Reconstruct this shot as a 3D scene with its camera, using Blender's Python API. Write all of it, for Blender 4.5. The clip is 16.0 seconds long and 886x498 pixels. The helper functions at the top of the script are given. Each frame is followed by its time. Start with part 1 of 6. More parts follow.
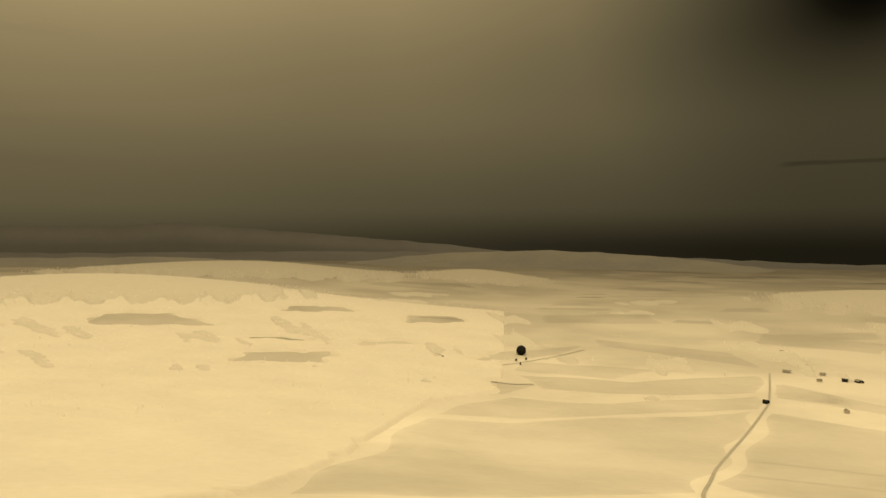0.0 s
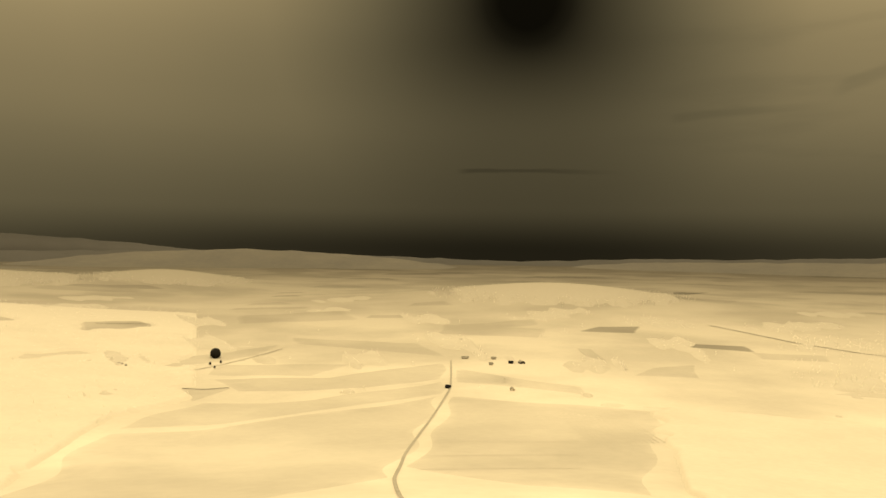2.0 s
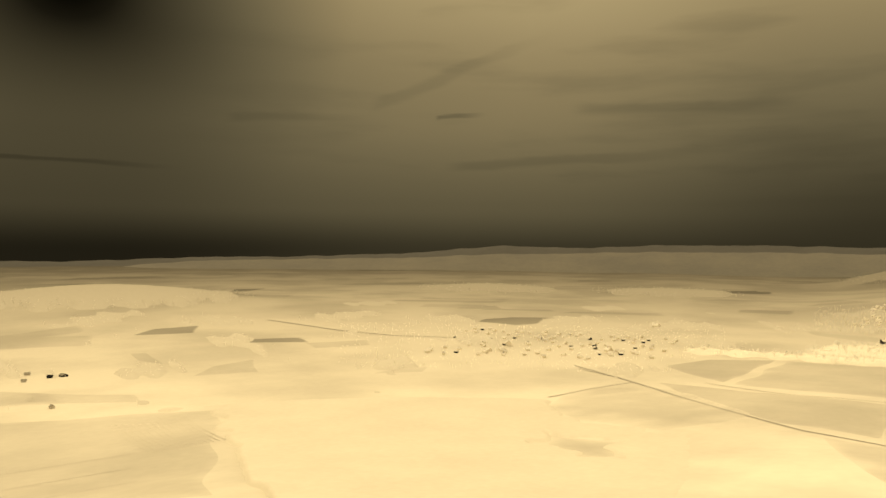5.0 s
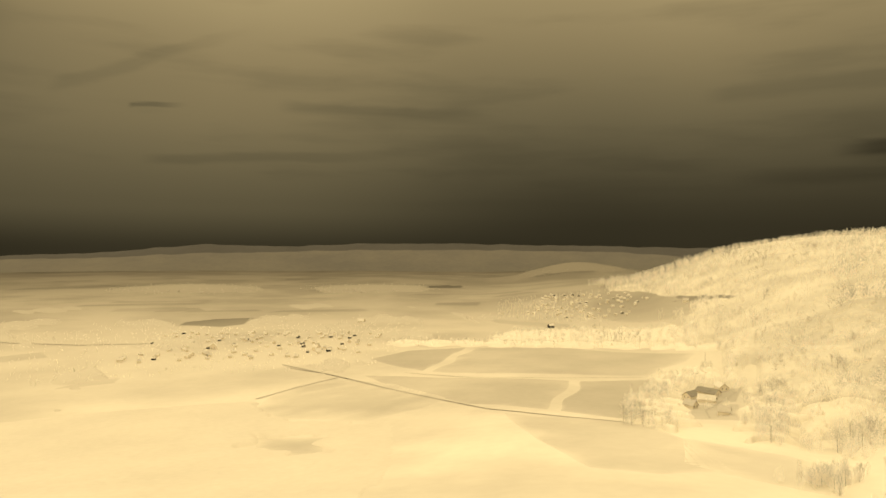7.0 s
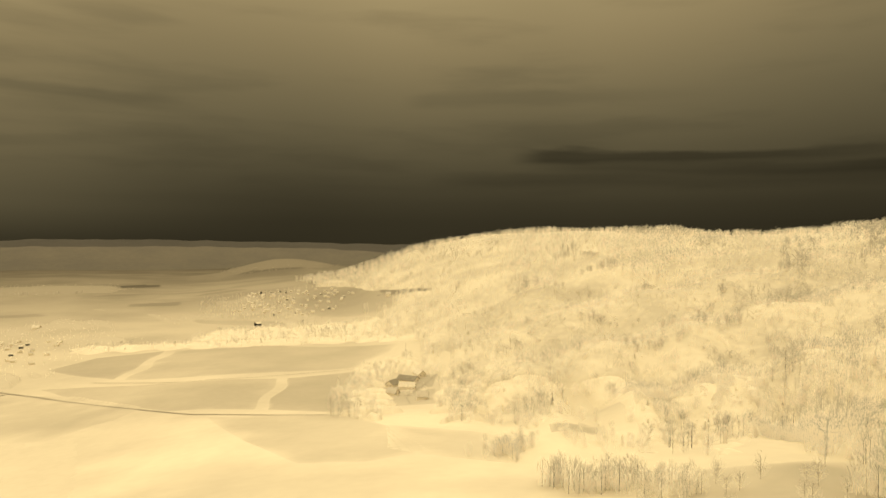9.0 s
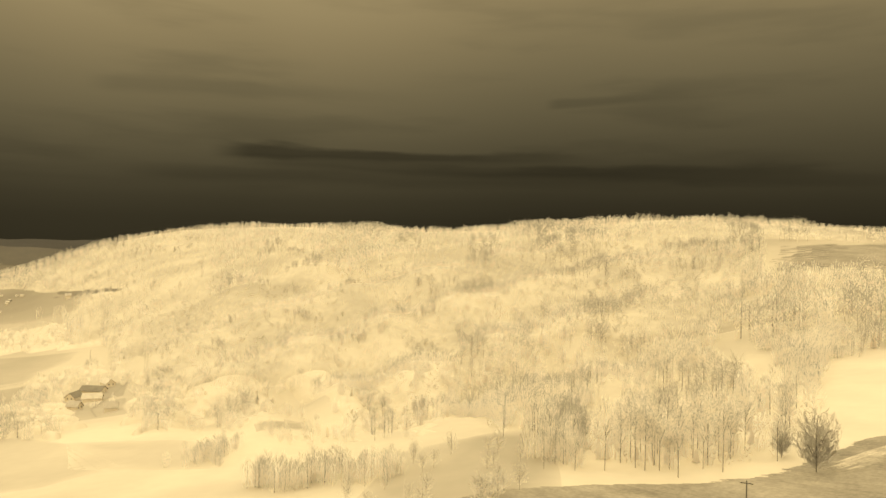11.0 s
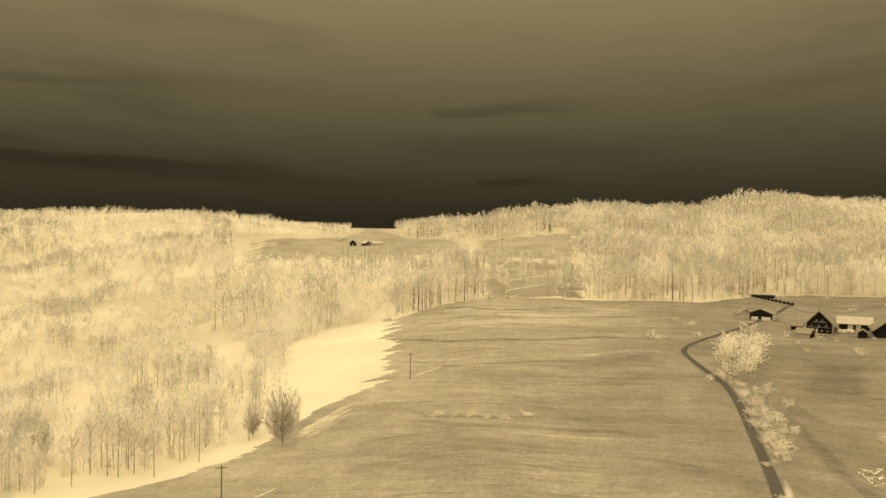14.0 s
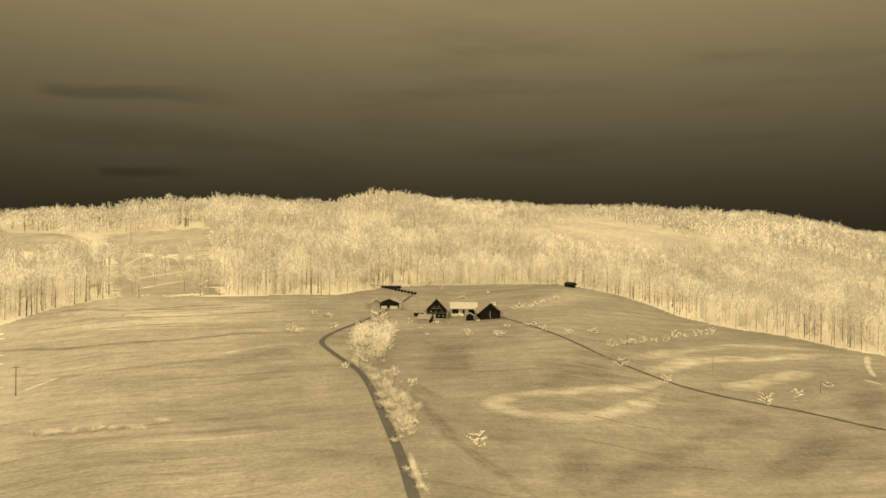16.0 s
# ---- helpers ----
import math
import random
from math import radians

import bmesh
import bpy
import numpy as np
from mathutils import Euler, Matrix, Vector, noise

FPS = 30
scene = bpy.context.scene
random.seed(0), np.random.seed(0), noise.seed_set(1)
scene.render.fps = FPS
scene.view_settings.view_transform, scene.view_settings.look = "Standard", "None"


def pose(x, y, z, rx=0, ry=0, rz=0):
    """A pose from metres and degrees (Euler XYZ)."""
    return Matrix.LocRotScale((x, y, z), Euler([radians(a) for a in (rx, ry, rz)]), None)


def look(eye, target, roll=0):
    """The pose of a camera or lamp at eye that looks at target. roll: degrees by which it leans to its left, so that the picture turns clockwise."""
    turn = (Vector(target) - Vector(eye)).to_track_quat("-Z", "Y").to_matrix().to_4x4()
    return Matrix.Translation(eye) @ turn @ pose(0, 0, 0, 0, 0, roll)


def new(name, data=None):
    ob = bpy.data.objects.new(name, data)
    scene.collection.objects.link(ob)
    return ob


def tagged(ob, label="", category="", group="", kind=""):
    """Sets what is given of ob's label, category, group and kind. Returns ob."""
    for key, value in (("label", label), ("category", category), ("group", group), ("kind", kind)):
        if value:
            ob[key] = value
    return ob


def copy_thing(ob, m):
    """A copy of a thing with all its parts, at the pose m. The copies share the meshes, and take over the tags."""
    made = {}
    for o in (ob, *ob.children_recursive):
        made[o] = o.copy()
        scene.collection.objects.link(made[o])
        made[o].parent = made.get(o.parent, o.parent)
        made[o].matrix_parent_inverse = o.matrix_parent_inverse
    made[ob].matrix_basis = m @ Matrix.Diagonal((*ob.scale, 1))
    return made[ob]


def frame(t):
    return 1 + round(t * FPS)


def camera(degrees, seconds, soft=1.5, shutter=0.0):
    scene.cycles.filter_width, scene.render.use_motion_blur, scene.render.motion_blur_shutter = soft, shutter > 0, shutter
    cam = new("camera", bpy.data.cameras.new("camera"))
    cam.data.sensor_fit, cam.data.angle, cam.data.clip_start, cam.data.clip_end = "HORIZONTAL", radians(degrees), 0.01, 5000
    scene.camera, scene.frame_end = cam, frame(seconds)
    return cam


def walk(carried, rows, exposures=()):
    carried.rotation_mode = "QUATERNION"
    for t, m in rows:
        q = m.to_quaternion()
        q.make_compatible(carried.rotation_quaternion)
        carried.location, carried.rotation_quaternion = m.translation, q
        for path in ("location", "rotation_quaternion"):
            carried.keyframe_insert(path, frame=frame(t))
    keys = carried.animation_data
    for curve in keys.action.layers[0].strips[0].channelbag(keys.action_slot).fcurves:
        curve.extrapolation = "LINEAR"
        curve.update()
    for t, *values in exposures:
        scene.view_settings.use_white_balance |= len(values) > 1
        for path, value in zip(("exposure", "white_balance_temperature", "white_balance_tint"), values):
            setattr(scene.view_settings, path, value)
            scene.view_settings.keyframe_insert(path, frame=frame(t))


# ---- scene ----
cam = camera(63.87, 16.0, soft=1.5)
# seconds, then the turn of the hovering camera (Euler degrees)
PATH = [
    (0.0, 89.23, -0.40, 6.23),
    (0.5, 89.25, -0.55, 0.01),
    (1.0, 89.26, -0.58, -6.07),
    (1.5, 89.29, -0.60, -11.74),
    (2.0, 89.33, -0.65, -17.81),
    (2.5, 89.37, -0.61, -23.47),
    (3.0, 89.41, -0.62, -29.44),
    (3.5, 89.45, -0.60, -34.97),
    (4.0, 89.48, -0.59, -40.92),
    (4.2, 89.48, -0.58, -43.20),
    (6.3, 89.56, -0.46, -67.17),
    (6.5, 89.57, -0.46, -69.47),
    (7.0, 89.56, -0.45, -75.55),
    (7.5, 89.55, -0.40, -81.19),
    (8.0, 89.51, -0.42, -87.20),
    (8.5, 89.50, -0.51, -92.78),
    (9.0, 89.48, -0.58, -98.80),
    (9.2, 89.47, -0.59, -101.09),
    (11.3, 89.46, -0.62, -126.01),
    (11.5, 89.50, -0.58, -128.61),
    (12.0, 89.46, -0.61, -135.27),
    (12.5, 89.44, -0.58, -141.60),
    (13.0, 89.42, -0.61, -148.65),
    (13.5, 89.38, -0.60, -155.46),
    (14.0, 89.39, -0.63, -162.79),
    (14.5, 89.38, -0.69, -169.53),
    (15.0, 89.36, -0.73, -176.93),
    (15.5, 89.35, -0.74, -183.80),
    (16.0, 89.34, -0.76, -191.21),
]
walk(cam, [(t, pose(0, 0, 50, a, b, c)) for t, a, b, c in PATH],
     [(0.0, 0.25), (1.0, 0.39), (1.5, 0.52), (2.0, 0.6), (2.5, 0.64), (3.0, 0.63), (3.5, 0.61), (4.2, 0.57), (6.5, 0.5), (7.5, 0.47), (9.0, 0.46), (13.0, 0.5), (14.0, 0.47), (15.0, 0.53), (16.0, 0.64)])

# ---------- sky and light ----------
world = bpy.data.worlds.new("sky")
scene.world = world
world.use_nodes = True
WN, WL = world.node_tree.nodes, world.node_tree.links
WN.clear()


def wnode(kind, *inputs, **settings):
    """A node of the sky; inputs are numbers, vectors or sockets."""
    n = WN.new(kind)
    for key, value in settings.items():
        if key == "operation":
            n.operation = value
    for i, value in enumerate(inputs):
        if value is None:
            continue
        if isinstance(value, bpy.types.NodeSocket):
            WL.new(value, n.inputs[i])
        else:
            n.inputs[i].default_value = value
    return n


def wmath(op, *inputs):
    return wnode("ShaderNodeMath", *inputs, operation=op).outputs[0]


def wsmooth(value, low, high):
    n = wnode("ShaderNodeMapRange", value, low, high, 0.0, 1.0)
    n.interpolation_type = "SMOOTHSTEP"
    return n.outputs[0]


def wramp(value, stops):
    n = wnode("ShaderNodeValToRGB", value)
    ramp = n.color_ramp
    ramp.elements.remove(ramp.elements[1])
    for k, (at, v) in enumerate(stops):
        e = ramp.elements[0] if k == 0 else ramp.elements.new(at)
        e.position, e.color = at, (v, v, v, 1)
    return n.outputs[0]


direction = wnode("ShaderNodeTexCoord").outputs["Generated"]
split = wnode("ShaderNodeSeparateXYZ", direction)
up = wmath("ARCSINE", split.outputs[2])                      # height over the horizon, radians
around = wmath("ARCTAN2", split.outputs[0], split.outputs[1])  # bearing, radians
HIGH = wmath("MULTIPLY", up, 57.2958)
BEAR = wmath("MULTIPLY", around, 57.2958)
veil = wnode("ShaderNodeMapping", direction)
veil.inputs["Scale"].default_value = (2.2, 2.2, 15)
noise_sky = wnode("ShaderNodeTexNoise", veil.outputs[0])
noise_sky.inputs["Scale"].default_value, noise_sky.inputs["Detail"].default_value = 1.6, 5
cloud = noise_sky.outputs[0]
# brightness by height: dark low down, lighter overhead
glow = wramp(wmath("DIVIDE", HIGH, 90), [(0.0, 0.027), (0.018, 0.030), (0.035, 0.040), (0.055, 0.058), (0.085, 0.092), (0.13, 0.155), (0.19, 0.26), (0.26, 0.36), (0.5, 0.55), (1.0, 0.65)])
# the dark disc and its wide surround
SUN_BEARING, SUN_HIGH = 24.4, 18.6
sb, sh = radians(SUN_BEARING), radians(SUN_HIGH)
dot = wnode("ShaderNodeVectorMath", direction, (math.sin(sb) * math.cos(sh), math.cos(sb) * math.cos(sh), math.sin(sh)), operation="DOT_PRODUCT").outputs["Value"]
away = wmath("MULTIPLY", wmath("ARCCOSINE", dot), 57.2958)
disc = wramp(wmath("DIVIDE", away, 60), [(0.0, 0.02), (0.036, 0.022), (0.055, 0.055), (0.075, 0.13), (0.095, 0.2), (0.13, 0.31), (0.2, 0.52), (0.33, 0.83), (0.55, 1.0)])
light = wmath("MULTIPLY", glow, disc)
# the sky lightens to both sides of the dark disc
east = wmath("MULTIPLY", wsmooth(BEAR, -120, -70), wmath("SUBTRACT", 1.0, wsmooth(BEAR, -40, 8)))
west = wmath("MULTIPLY", wsmooth(BEAR, 85, 112), wmath("SUBTRACT", 1.0, wsmooth(BEAR, 110, 134)))
south = wmath("MULTIPLY", wsmooth(BEAR, 28, 50), wmath("SUBTRACT", 1.0, wsmooth(BEAR, 62, 90)))
light = wmath("MULTIPLY", light, wmath("ADD", 1.0, wmath("MULTIPLY", south, 0.55)))
light = wmath("MULTIPLY", light, wmath("ADD", 0.92, wmath("MULTIPLY", wmath("ADD", wmath("MULTIPLY", east, 2.5), west), 0.3)))
valley_end = wmath("MULTIPLY", wsmooth(BEAR, 74, 90), wmath("SUBTRACT", 1.0, wsmooth(BEAR, 92, 108)))
near_disc = wmath("MULTIPLY", wsmooth(BEAR, -18, -2), wmath("SUBTRACT", 1.0, wsmooth(BEAR, 4, 18)))
light = wmath("MULTIPLY", light, wmath("ADD", 1.0, wmath("ADD", wmath("MULTIPLY", valley_end, 0.3), wmath("MULTIPLY", near_disc, 0.16))))
low = wmath("MULTIPLY", east, wmath("SUBTRACT", 1.0, wsmooth(HIGH, 0.0, 9.0)))
light = wmath("ADD", light, wmath("MULTIPLY", low, 0.035))


def streak(b0, b1, high, slope, thick, depth):
    """One long dark cloud between two bearings."""
    ends = wmath("MULTIPLY", wsmooth(BEAR, b0, b0 + 0.1 * (b1 - b0)), wmath("SUBTRACT", 1.0, wsmooth(BEAR, b0 + 0.4 * (b1 - b0), b1)))
    line = wmath("ADD", high, wmath("MULTIPLY", wmath("SUBTRACT", BEAR, b0), slope))
    line = wmath("ADD", line, wmath("MULTIPLY", wmath("SUBTRACT", cloud, 0.5), 2.2))
    off = wmath("DIVIDE", wmath("ABSOLUTE", wmath("SUBTRACT", HIGH, line)), thick)
    body = wmath("SUBTRACT", 1.0, wsmooth(off, 0.2, 1.0))
    return wmath("SUBTRACT", 1.0, wmath("MULTIPLY", wmath("MULTIPLY", body, ends), depth))


for s in ((103.6, 140, 6.9, -0.015, 0.62, 0.5), (104, 168, 6.3, -0.03, 0.75, 0.3), (96, 165, 5.0, 0.0, 1.0, 0.2), (18.6, 33, 5.5, 0.0, 0.36, 0.75), (51.5, 56, 9.85, 0.1, 0.28, 0.4), (52, 76, 6.1, 0.05, 0.55, 0.25),
          (35, 48, 9.3, 0.04, 0.5, 0.18), (46, 62, 10.5, 0.4, 0.7, 0.14), (62, 84, 10.6, -0.05, 0.7, 0.2), (95, 122, 11.5, 0.0, 0.8, 0.14), (161, 177.5, 10.4, 0.03, 0.7, 0.26), (130, 143, 11.0, 0.0, 0.6, 0.2), (165, 173.5, 4.9, 0.0, 0.5, 0.28)):
    light = wmath("MULTIPLY", light, streak(*s))
belt = wmath("MULTIPLY", wmath("MULTIPLY", wsmooth(BEAR, -90, -40), wmath("SUBTRACT", 1.0, wsmooth(BEAR, 58, 90))), wmath("MULTIPLY", wsmooth(HIGH, -0.8, 2.8), wmath("SUBTRACT", 1.0, wsmooth(HIGH, 8.0, 16.0))))
light = wmath("ADD", light, wmath("MULTIPLY", belt, 0.055))
column = wmath("SUBTRACT", 1.0, wsmooth(wmath("ABSOLUTE", wmath("SUBTRACT", BEAR, SUN_BEARING)), 2.0, 20.0))
light = wmath("MULTIPLY", light, wmath("SUBTRACT", 1.0, wmath("MULTIPLY", column, 0.24)))
under = wmath("MULTIPLY", wmath("MULTIPLY", wsmooth(BEAR, -25, 10), wmath("SUBTRACT", 1.0, wsmooth(BEAR, 34, 55))), wmath("SUBTRACT", 1.0, wsmooth(HIGH, 0.5, 3.0)))
light = wmath("MULTIPLY", light, wmath("SUBTRACT", 1.0, wmath("MULTIPLY", under, 0.1)))
thin = wmath("MULTIPLY", wsmooth(cloud, 0.48, 0.72), wsmooth(wmath("ABSOLUTE", BEAR), 26, 55))
light = wmath("MULTIPLY", light, wmath("SUBTRACT", 1.0, wmath("MULTIPLY", wmath("MULTIPLY", thin, wsmooth(HIGH, 2.0, 6.0)), 0.16)))
tint = wnode("ShaderNodeMix")
tint.data_type = "RGBA"
WL.new(wsmooth(light, 0.02, 0.3), tint.inputs[0])
tint.inputs[6].default_value = (1.0, 0.825, 0.43, 1)
tint.inputs[7].default_value = (1.0, 0.768, 0.372, 1)
sky_colour = wnode("ShaderNodeVectorMath", tint.outputs[2], operation="SCALE")
WL.new(light, sky_colour.inputs["Scale"])
back = wnode("ShaderNodeBackground", sky_colour.outputs[0], 0.707)
WL.new(back.outputs[0], wnode("ShaderNodeOutputWorld").inputs[0])

# one broad soft sun
lamp = bpy.data.lights.new("sun", "SUN")
lamp.energy, lamp.angle, lamp.color = 5.3, radians(165), (1.0, 0.96, 0.905)
sun = new("sun", lamp)
sun.matrix_world = look((12, 27, 130), (0, 0, 0))

# ---------- materials ----------
MATS = {}
# distance haze painted as a darkening of the base colour: metres, factor
GROUND_HAZE = ((0, 1.0), (450, 0.98), (700, 0.89), (1000, 0.78), (1300, 0.67), (1800, 0.48), (2700, 0.30), (3800, 0.17), (5000, 0.12))


def shade(k, pale=False):
    """A sepia tone of that strength."""
    g = min(1.0, max(0.0, (k - 0.05) / 0.037))
    if pale:
        return (k, k * 0.81, k * 0.455, 1)
    return (k, k * (0.84 - 0.04 * g), k * (0.52 - 0.09 * g), 1)


def material(name, low, high, size, stretch=(1, 1, 1), rough=0.9, bump=0.15, fine=8.0, island=0.0, plain=None, lift=(0.35, 0.65), thin=0.0):
    """A weathered surface between two tones: broad patches and fine grain. plain: (distance, factor) stops that paint
    darkening distance haze into the base colour.
    """
    m = bpy.data.materials.new(name)
    m.use_nodes = True
    n, l = m.node_tree.nodes, m.node_tree.links
    bsdf = n["Principled BSDF"]
    bsdf.inputs["Roughness"].default_value = rough
    bsdf.inputs["Specular IOR Level"].default_value = 0.3 if rough < 0.6 else 0.0
    geo = n.new("ShaderNodeNewGeometry")
    mp = n.new("ShaderNodeMapping")
    mp.inputs["Scale"].default_value = stretch
    l.new(geo.outputs["Position"], mp.inputs[0])
    broad, grain = n.new("ShaderNodeTexNoise"), n.new("ShaderNodeTexNoise")
    broad.inputs["Scale"].default_value, broad.inputs["Detail"].default_value, broad.inputs["Roughness"].default_value = 1 / size, 6, 0.6
    grain.inputs["Scale"].default_value, grain.inputs["Detail"].default_value = fine / size, 3
    l.new(mp.outputs[0], broad.inputs[0])
    l.new(mp.outputs[0], grain.inputs[0])
    add = n.new("ShaderNodeMix")
    add.data_type = "FLOAT"
    add.inputs[0].default_value = 0.3
    l.new(broad.outputs[0], add.inputs[2])
    l.new(grain.outputs[0], add.inputs[3])
    value = add.outputs[0]
    if island:
        mix = n.new("ShaderNodeMix")
        mix.data_type = "FLOAT"
        mix.inputs[0].default_value = island
        l.new(value, mix.inputs[2])
        l.new(geo.outputs["Random Per Island"], mix.inputs[3])
        value = mix.outputs[0]
    ramp = n.new("ShaderNodeValToRGB")
    ramp.color_ramp.elements[0].position, ramp.color_ramp.elements[0].color = lift[0], shade(low, thin > 0 or name[:7] in ("plaster", "roof_va", "roof_pa"))
    ramp.color_ramp.elements[1].position, ramp.color_ramp.elements[1].color = lift[1], shade(high, thin > 0 or name[:7] in ("plaster", "roof_va", "roof_pa"))
    l.new(value, ramp.inputs[0])
    colour = ramp.outputs[0]
    # haze by distance is multiplied into the colour
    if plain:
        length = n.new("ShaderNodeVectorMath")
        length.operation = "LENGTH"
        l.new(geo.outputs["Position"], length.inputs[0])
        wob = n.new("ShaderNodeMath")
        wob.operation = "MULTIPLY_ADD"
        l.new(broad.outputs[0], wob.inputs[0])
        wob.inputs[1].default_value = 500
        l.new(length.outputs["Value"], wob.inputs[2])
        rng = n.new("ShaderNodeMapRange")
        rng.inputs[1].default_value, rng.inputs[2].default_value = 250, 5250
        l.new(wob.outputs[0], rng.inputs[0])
        haze = n.new("ShaderNodeValToRGB")
        haze.color_ramp.elements.remove(haze.color_ramp.elements[1])
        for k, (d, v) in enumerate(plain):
            e = haze.color_ramp.elements[0] if k == 0 else haze.color_ramp.elements.new(d / 5000)
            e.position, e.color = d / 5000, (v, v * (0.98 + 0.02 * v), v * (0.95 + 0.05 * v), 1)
        l.new(rng.outputs[0], haze.inputs[0])
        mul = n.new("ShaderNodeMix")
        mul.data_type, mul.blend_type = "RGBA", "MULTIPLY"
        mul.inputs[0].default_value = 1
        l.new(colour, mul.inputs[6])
        l.new(haze.outputs[0], mul.inputs[7])
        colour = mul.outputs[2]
    l.new(colour, bsdf.inputs["Base Color"])
    if name[:5] == "grass":      # sward: blotches a few metres wide and tufts
        for wide, low_v, high_v in ((38.0, 0.85, 1.11), (5.0, 0.92, 1.08), (1.0, 0.88, 1.12)):
            spot, reach = n.new("ShaderNodeTexNoise"), n.new("ShaderNodeMapRange")
            spot.inputs["Scale"].default_value, spot.inputs["Detail"].default_value, spot.inputs["Roughness"].default_value = 1 / wide, 5, 0.65
            l.new(geo.outputs["Position"], spot.inputs[0])
            reach.inputs[1].default_value, reach.inputs[2].default_value, reach.inputs[3].default_value, reach.inputs[4].default_value = 0.38, 0.62, low_v, high_v
            l.new(spot.outputs[0], reach.inputs[0])
            tone = n.new("ShaderNodeVectorMath")
            tone.operation = "SCALE"
            l.new(colour, tone.inputs[0])
            l.new(reach.outputs[0], tone.inputs["Scale"])
            colour = tone.outputs[0]
        place, paling, tone = n.new("ShaderNodeSeparateXYZ"), n.new("ShaderNodeMapRange"), n.new("ShaderNodeVectorMath")      # sward grows paler towards the ravine
        l.new(geo.outputs["Position"], place.inputs[0])
        paling.inputs[1].default_value, paling.inputs[2].default_value, paling.inputs[3].default_value, paling.inputs[4].default_value = -12, 85, 0.91, 1.34
        l.new(place.outputs[0], paling.inputs[0])
        tone.operation = "SCALE"
        l.new(colour, tone.inputs[0])
        l.new(paling.outputs[0], tone.inputs["Scale"])
        colour = tone.outputs[0]
        l.new(colour, bsdf.inputs["Base Color"])
    if plain is GROUND_HAZE:
        spread = n.new("ShaderNodeTexNoise")
        spread.inputs["Scale"].default_value, spread.inputs["Detail"].default_value = 1 / 240, 4
        l.new(geo.outputs["Position"], spread.inputs[0])
        worn = n.new("ShaderNodeMapRange")
        worn.inputs[1].default_value, worn.inputs[2].default_value, worn.inputs[3].default_value, worn.inputs[4].default_value = 0.4, 0.6, 0.86, 1.08
        l.new(spread.outputs[0], worn.inputs[0])
        scale = n.new("ShaderNodeVectorMath")
        scale.operation = "SCALE"
        l.new(colour, scale.inputs[0])
        l.new(worn.outputs[0], scale.inputs["Scale"])
        l.new(scale.outputs[0], bsdf.inputs["Base Color"])
    if name in ("ground", "grass"):      # each plot carries its own tone, which softens at its rim
        plot, more, tone = n.new("ShaderNodeAttribute"), n.new("ShaderNodeMath"), n.new("ShaderNodeVectorMath")
        plot.attribute_name = "tone"
        more.operation, more.inputs[1].default_value = "ADD", 1.0
        l.new(plot.outputs["Fac"], more.inputs[0])
        tone.operation = "SCALE"
        l.new(bsdf.inputs["Base Color"].links[0].from_socket, tone.inputs[0])
        l.new(more.outputs[0], tone.inputs["Scale"])
        l.new(tone.outputs[0], bsdf.inputs["Base Color"])
    if bump:
        b = n.new("ShaderNodeBump")
        b.inputs["Strength"].default_value, b.inputs["Distance"].default_value = bump, 0.3
        l.new(grain.outputs[0], b.inputs["Height"])
        l.new(b.outputs[0], bsdf.inputs["Normal"])
    if thin:
        leafy, mixed = n.new("ShaderNodeBsdfTranslucent"), n.new("ShaderNodeMixShader")
        l.new(colour, leafy.inputs[0])
        m.cycles.use_bump_map_correction = False
        skyward = n.new("ShaderNodeCombineXYZ")      # loose twigs take the light as a whole crown does
        skyward.inputs[2].default_value = 1
        l.new(skyward.outputs[0], bsdf.inputs["Normal"])
        downward = n.new("ShaderNodeCombineXYZ")
        downward.inputs[2].default_value = -1
        l.new(downward.outputs[0], leafy.inputs["Normal"])
        mixed.inputs[0].default_value = thin
        l.new(bsdf.outputs[0], mixed.inputs[1])
        l.new(leafy.outputs[0], mixed.inputs[2])
        l.new(mixed.outputs[0], n["Material Output"].inputs[0])
    MATS[name] = m
    return m


# painted haze for far copses and wooded hills, then for the nearer woods
COPSE_HAZE = ((0, 1.0), (1200, 0.9), (1800, 0.66), (2600, 0.42), (3600, 0.25), (5000, 0.2))
WOOD_HAZE = ((0, 1.0), (1000, 1.0), (1600, 1.0), (2100, 0.85), (5000, 0.5))
material("ground", 0.355, 0.40, 60, fine=10, bump=0.1, plain=GROUND_HAZE)
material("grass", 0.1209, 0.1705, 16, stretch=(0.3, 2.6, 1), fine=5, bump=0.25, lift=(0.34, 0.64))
material("lea", 0.268, 0.312, 70, fine=9, bump=0.1, plain=GROUND_HAZE)
material("pasture_row", 0.285, 0.33, 70, fine=9, bump=0.1, plain=GROUND_HAZE)
material("stubble", 0.2418, 0.2852, 60, fine=12, bump=0.1, plain=GROUND_HAZE)
material("plough", 0.1116, 0.155, 40, fine=12, bump=0.1, plain=GROUND_HAZE)
material("pale", 0.175, 0.235, 6, fine=6, bump=0.1)
material("worn", 0.0992, 0.1426, 6, fine=9, bump=0.1)
material("asphalt", 0.046, 0.066, 5, fine=12, bump=0.05)
material("twig", 0.8, 0.92, 50, stretch=(1, 1, 0.6), fine=14, island=0.1, bump=0, plain=WOOD_HAZE, thin=0.5, lift=(0.38, 0.58))
# reversed tones: tan paints sunlit crown tops, the pale twigs shaded ones
material("twig_top", 0.36, 0.52, 50, stretch=(1, 1, 0.6), fine=8, island=0.25, bump=0, plain=WOOD_HAZE, thin=0.5, lift=(0.38, 0.62))
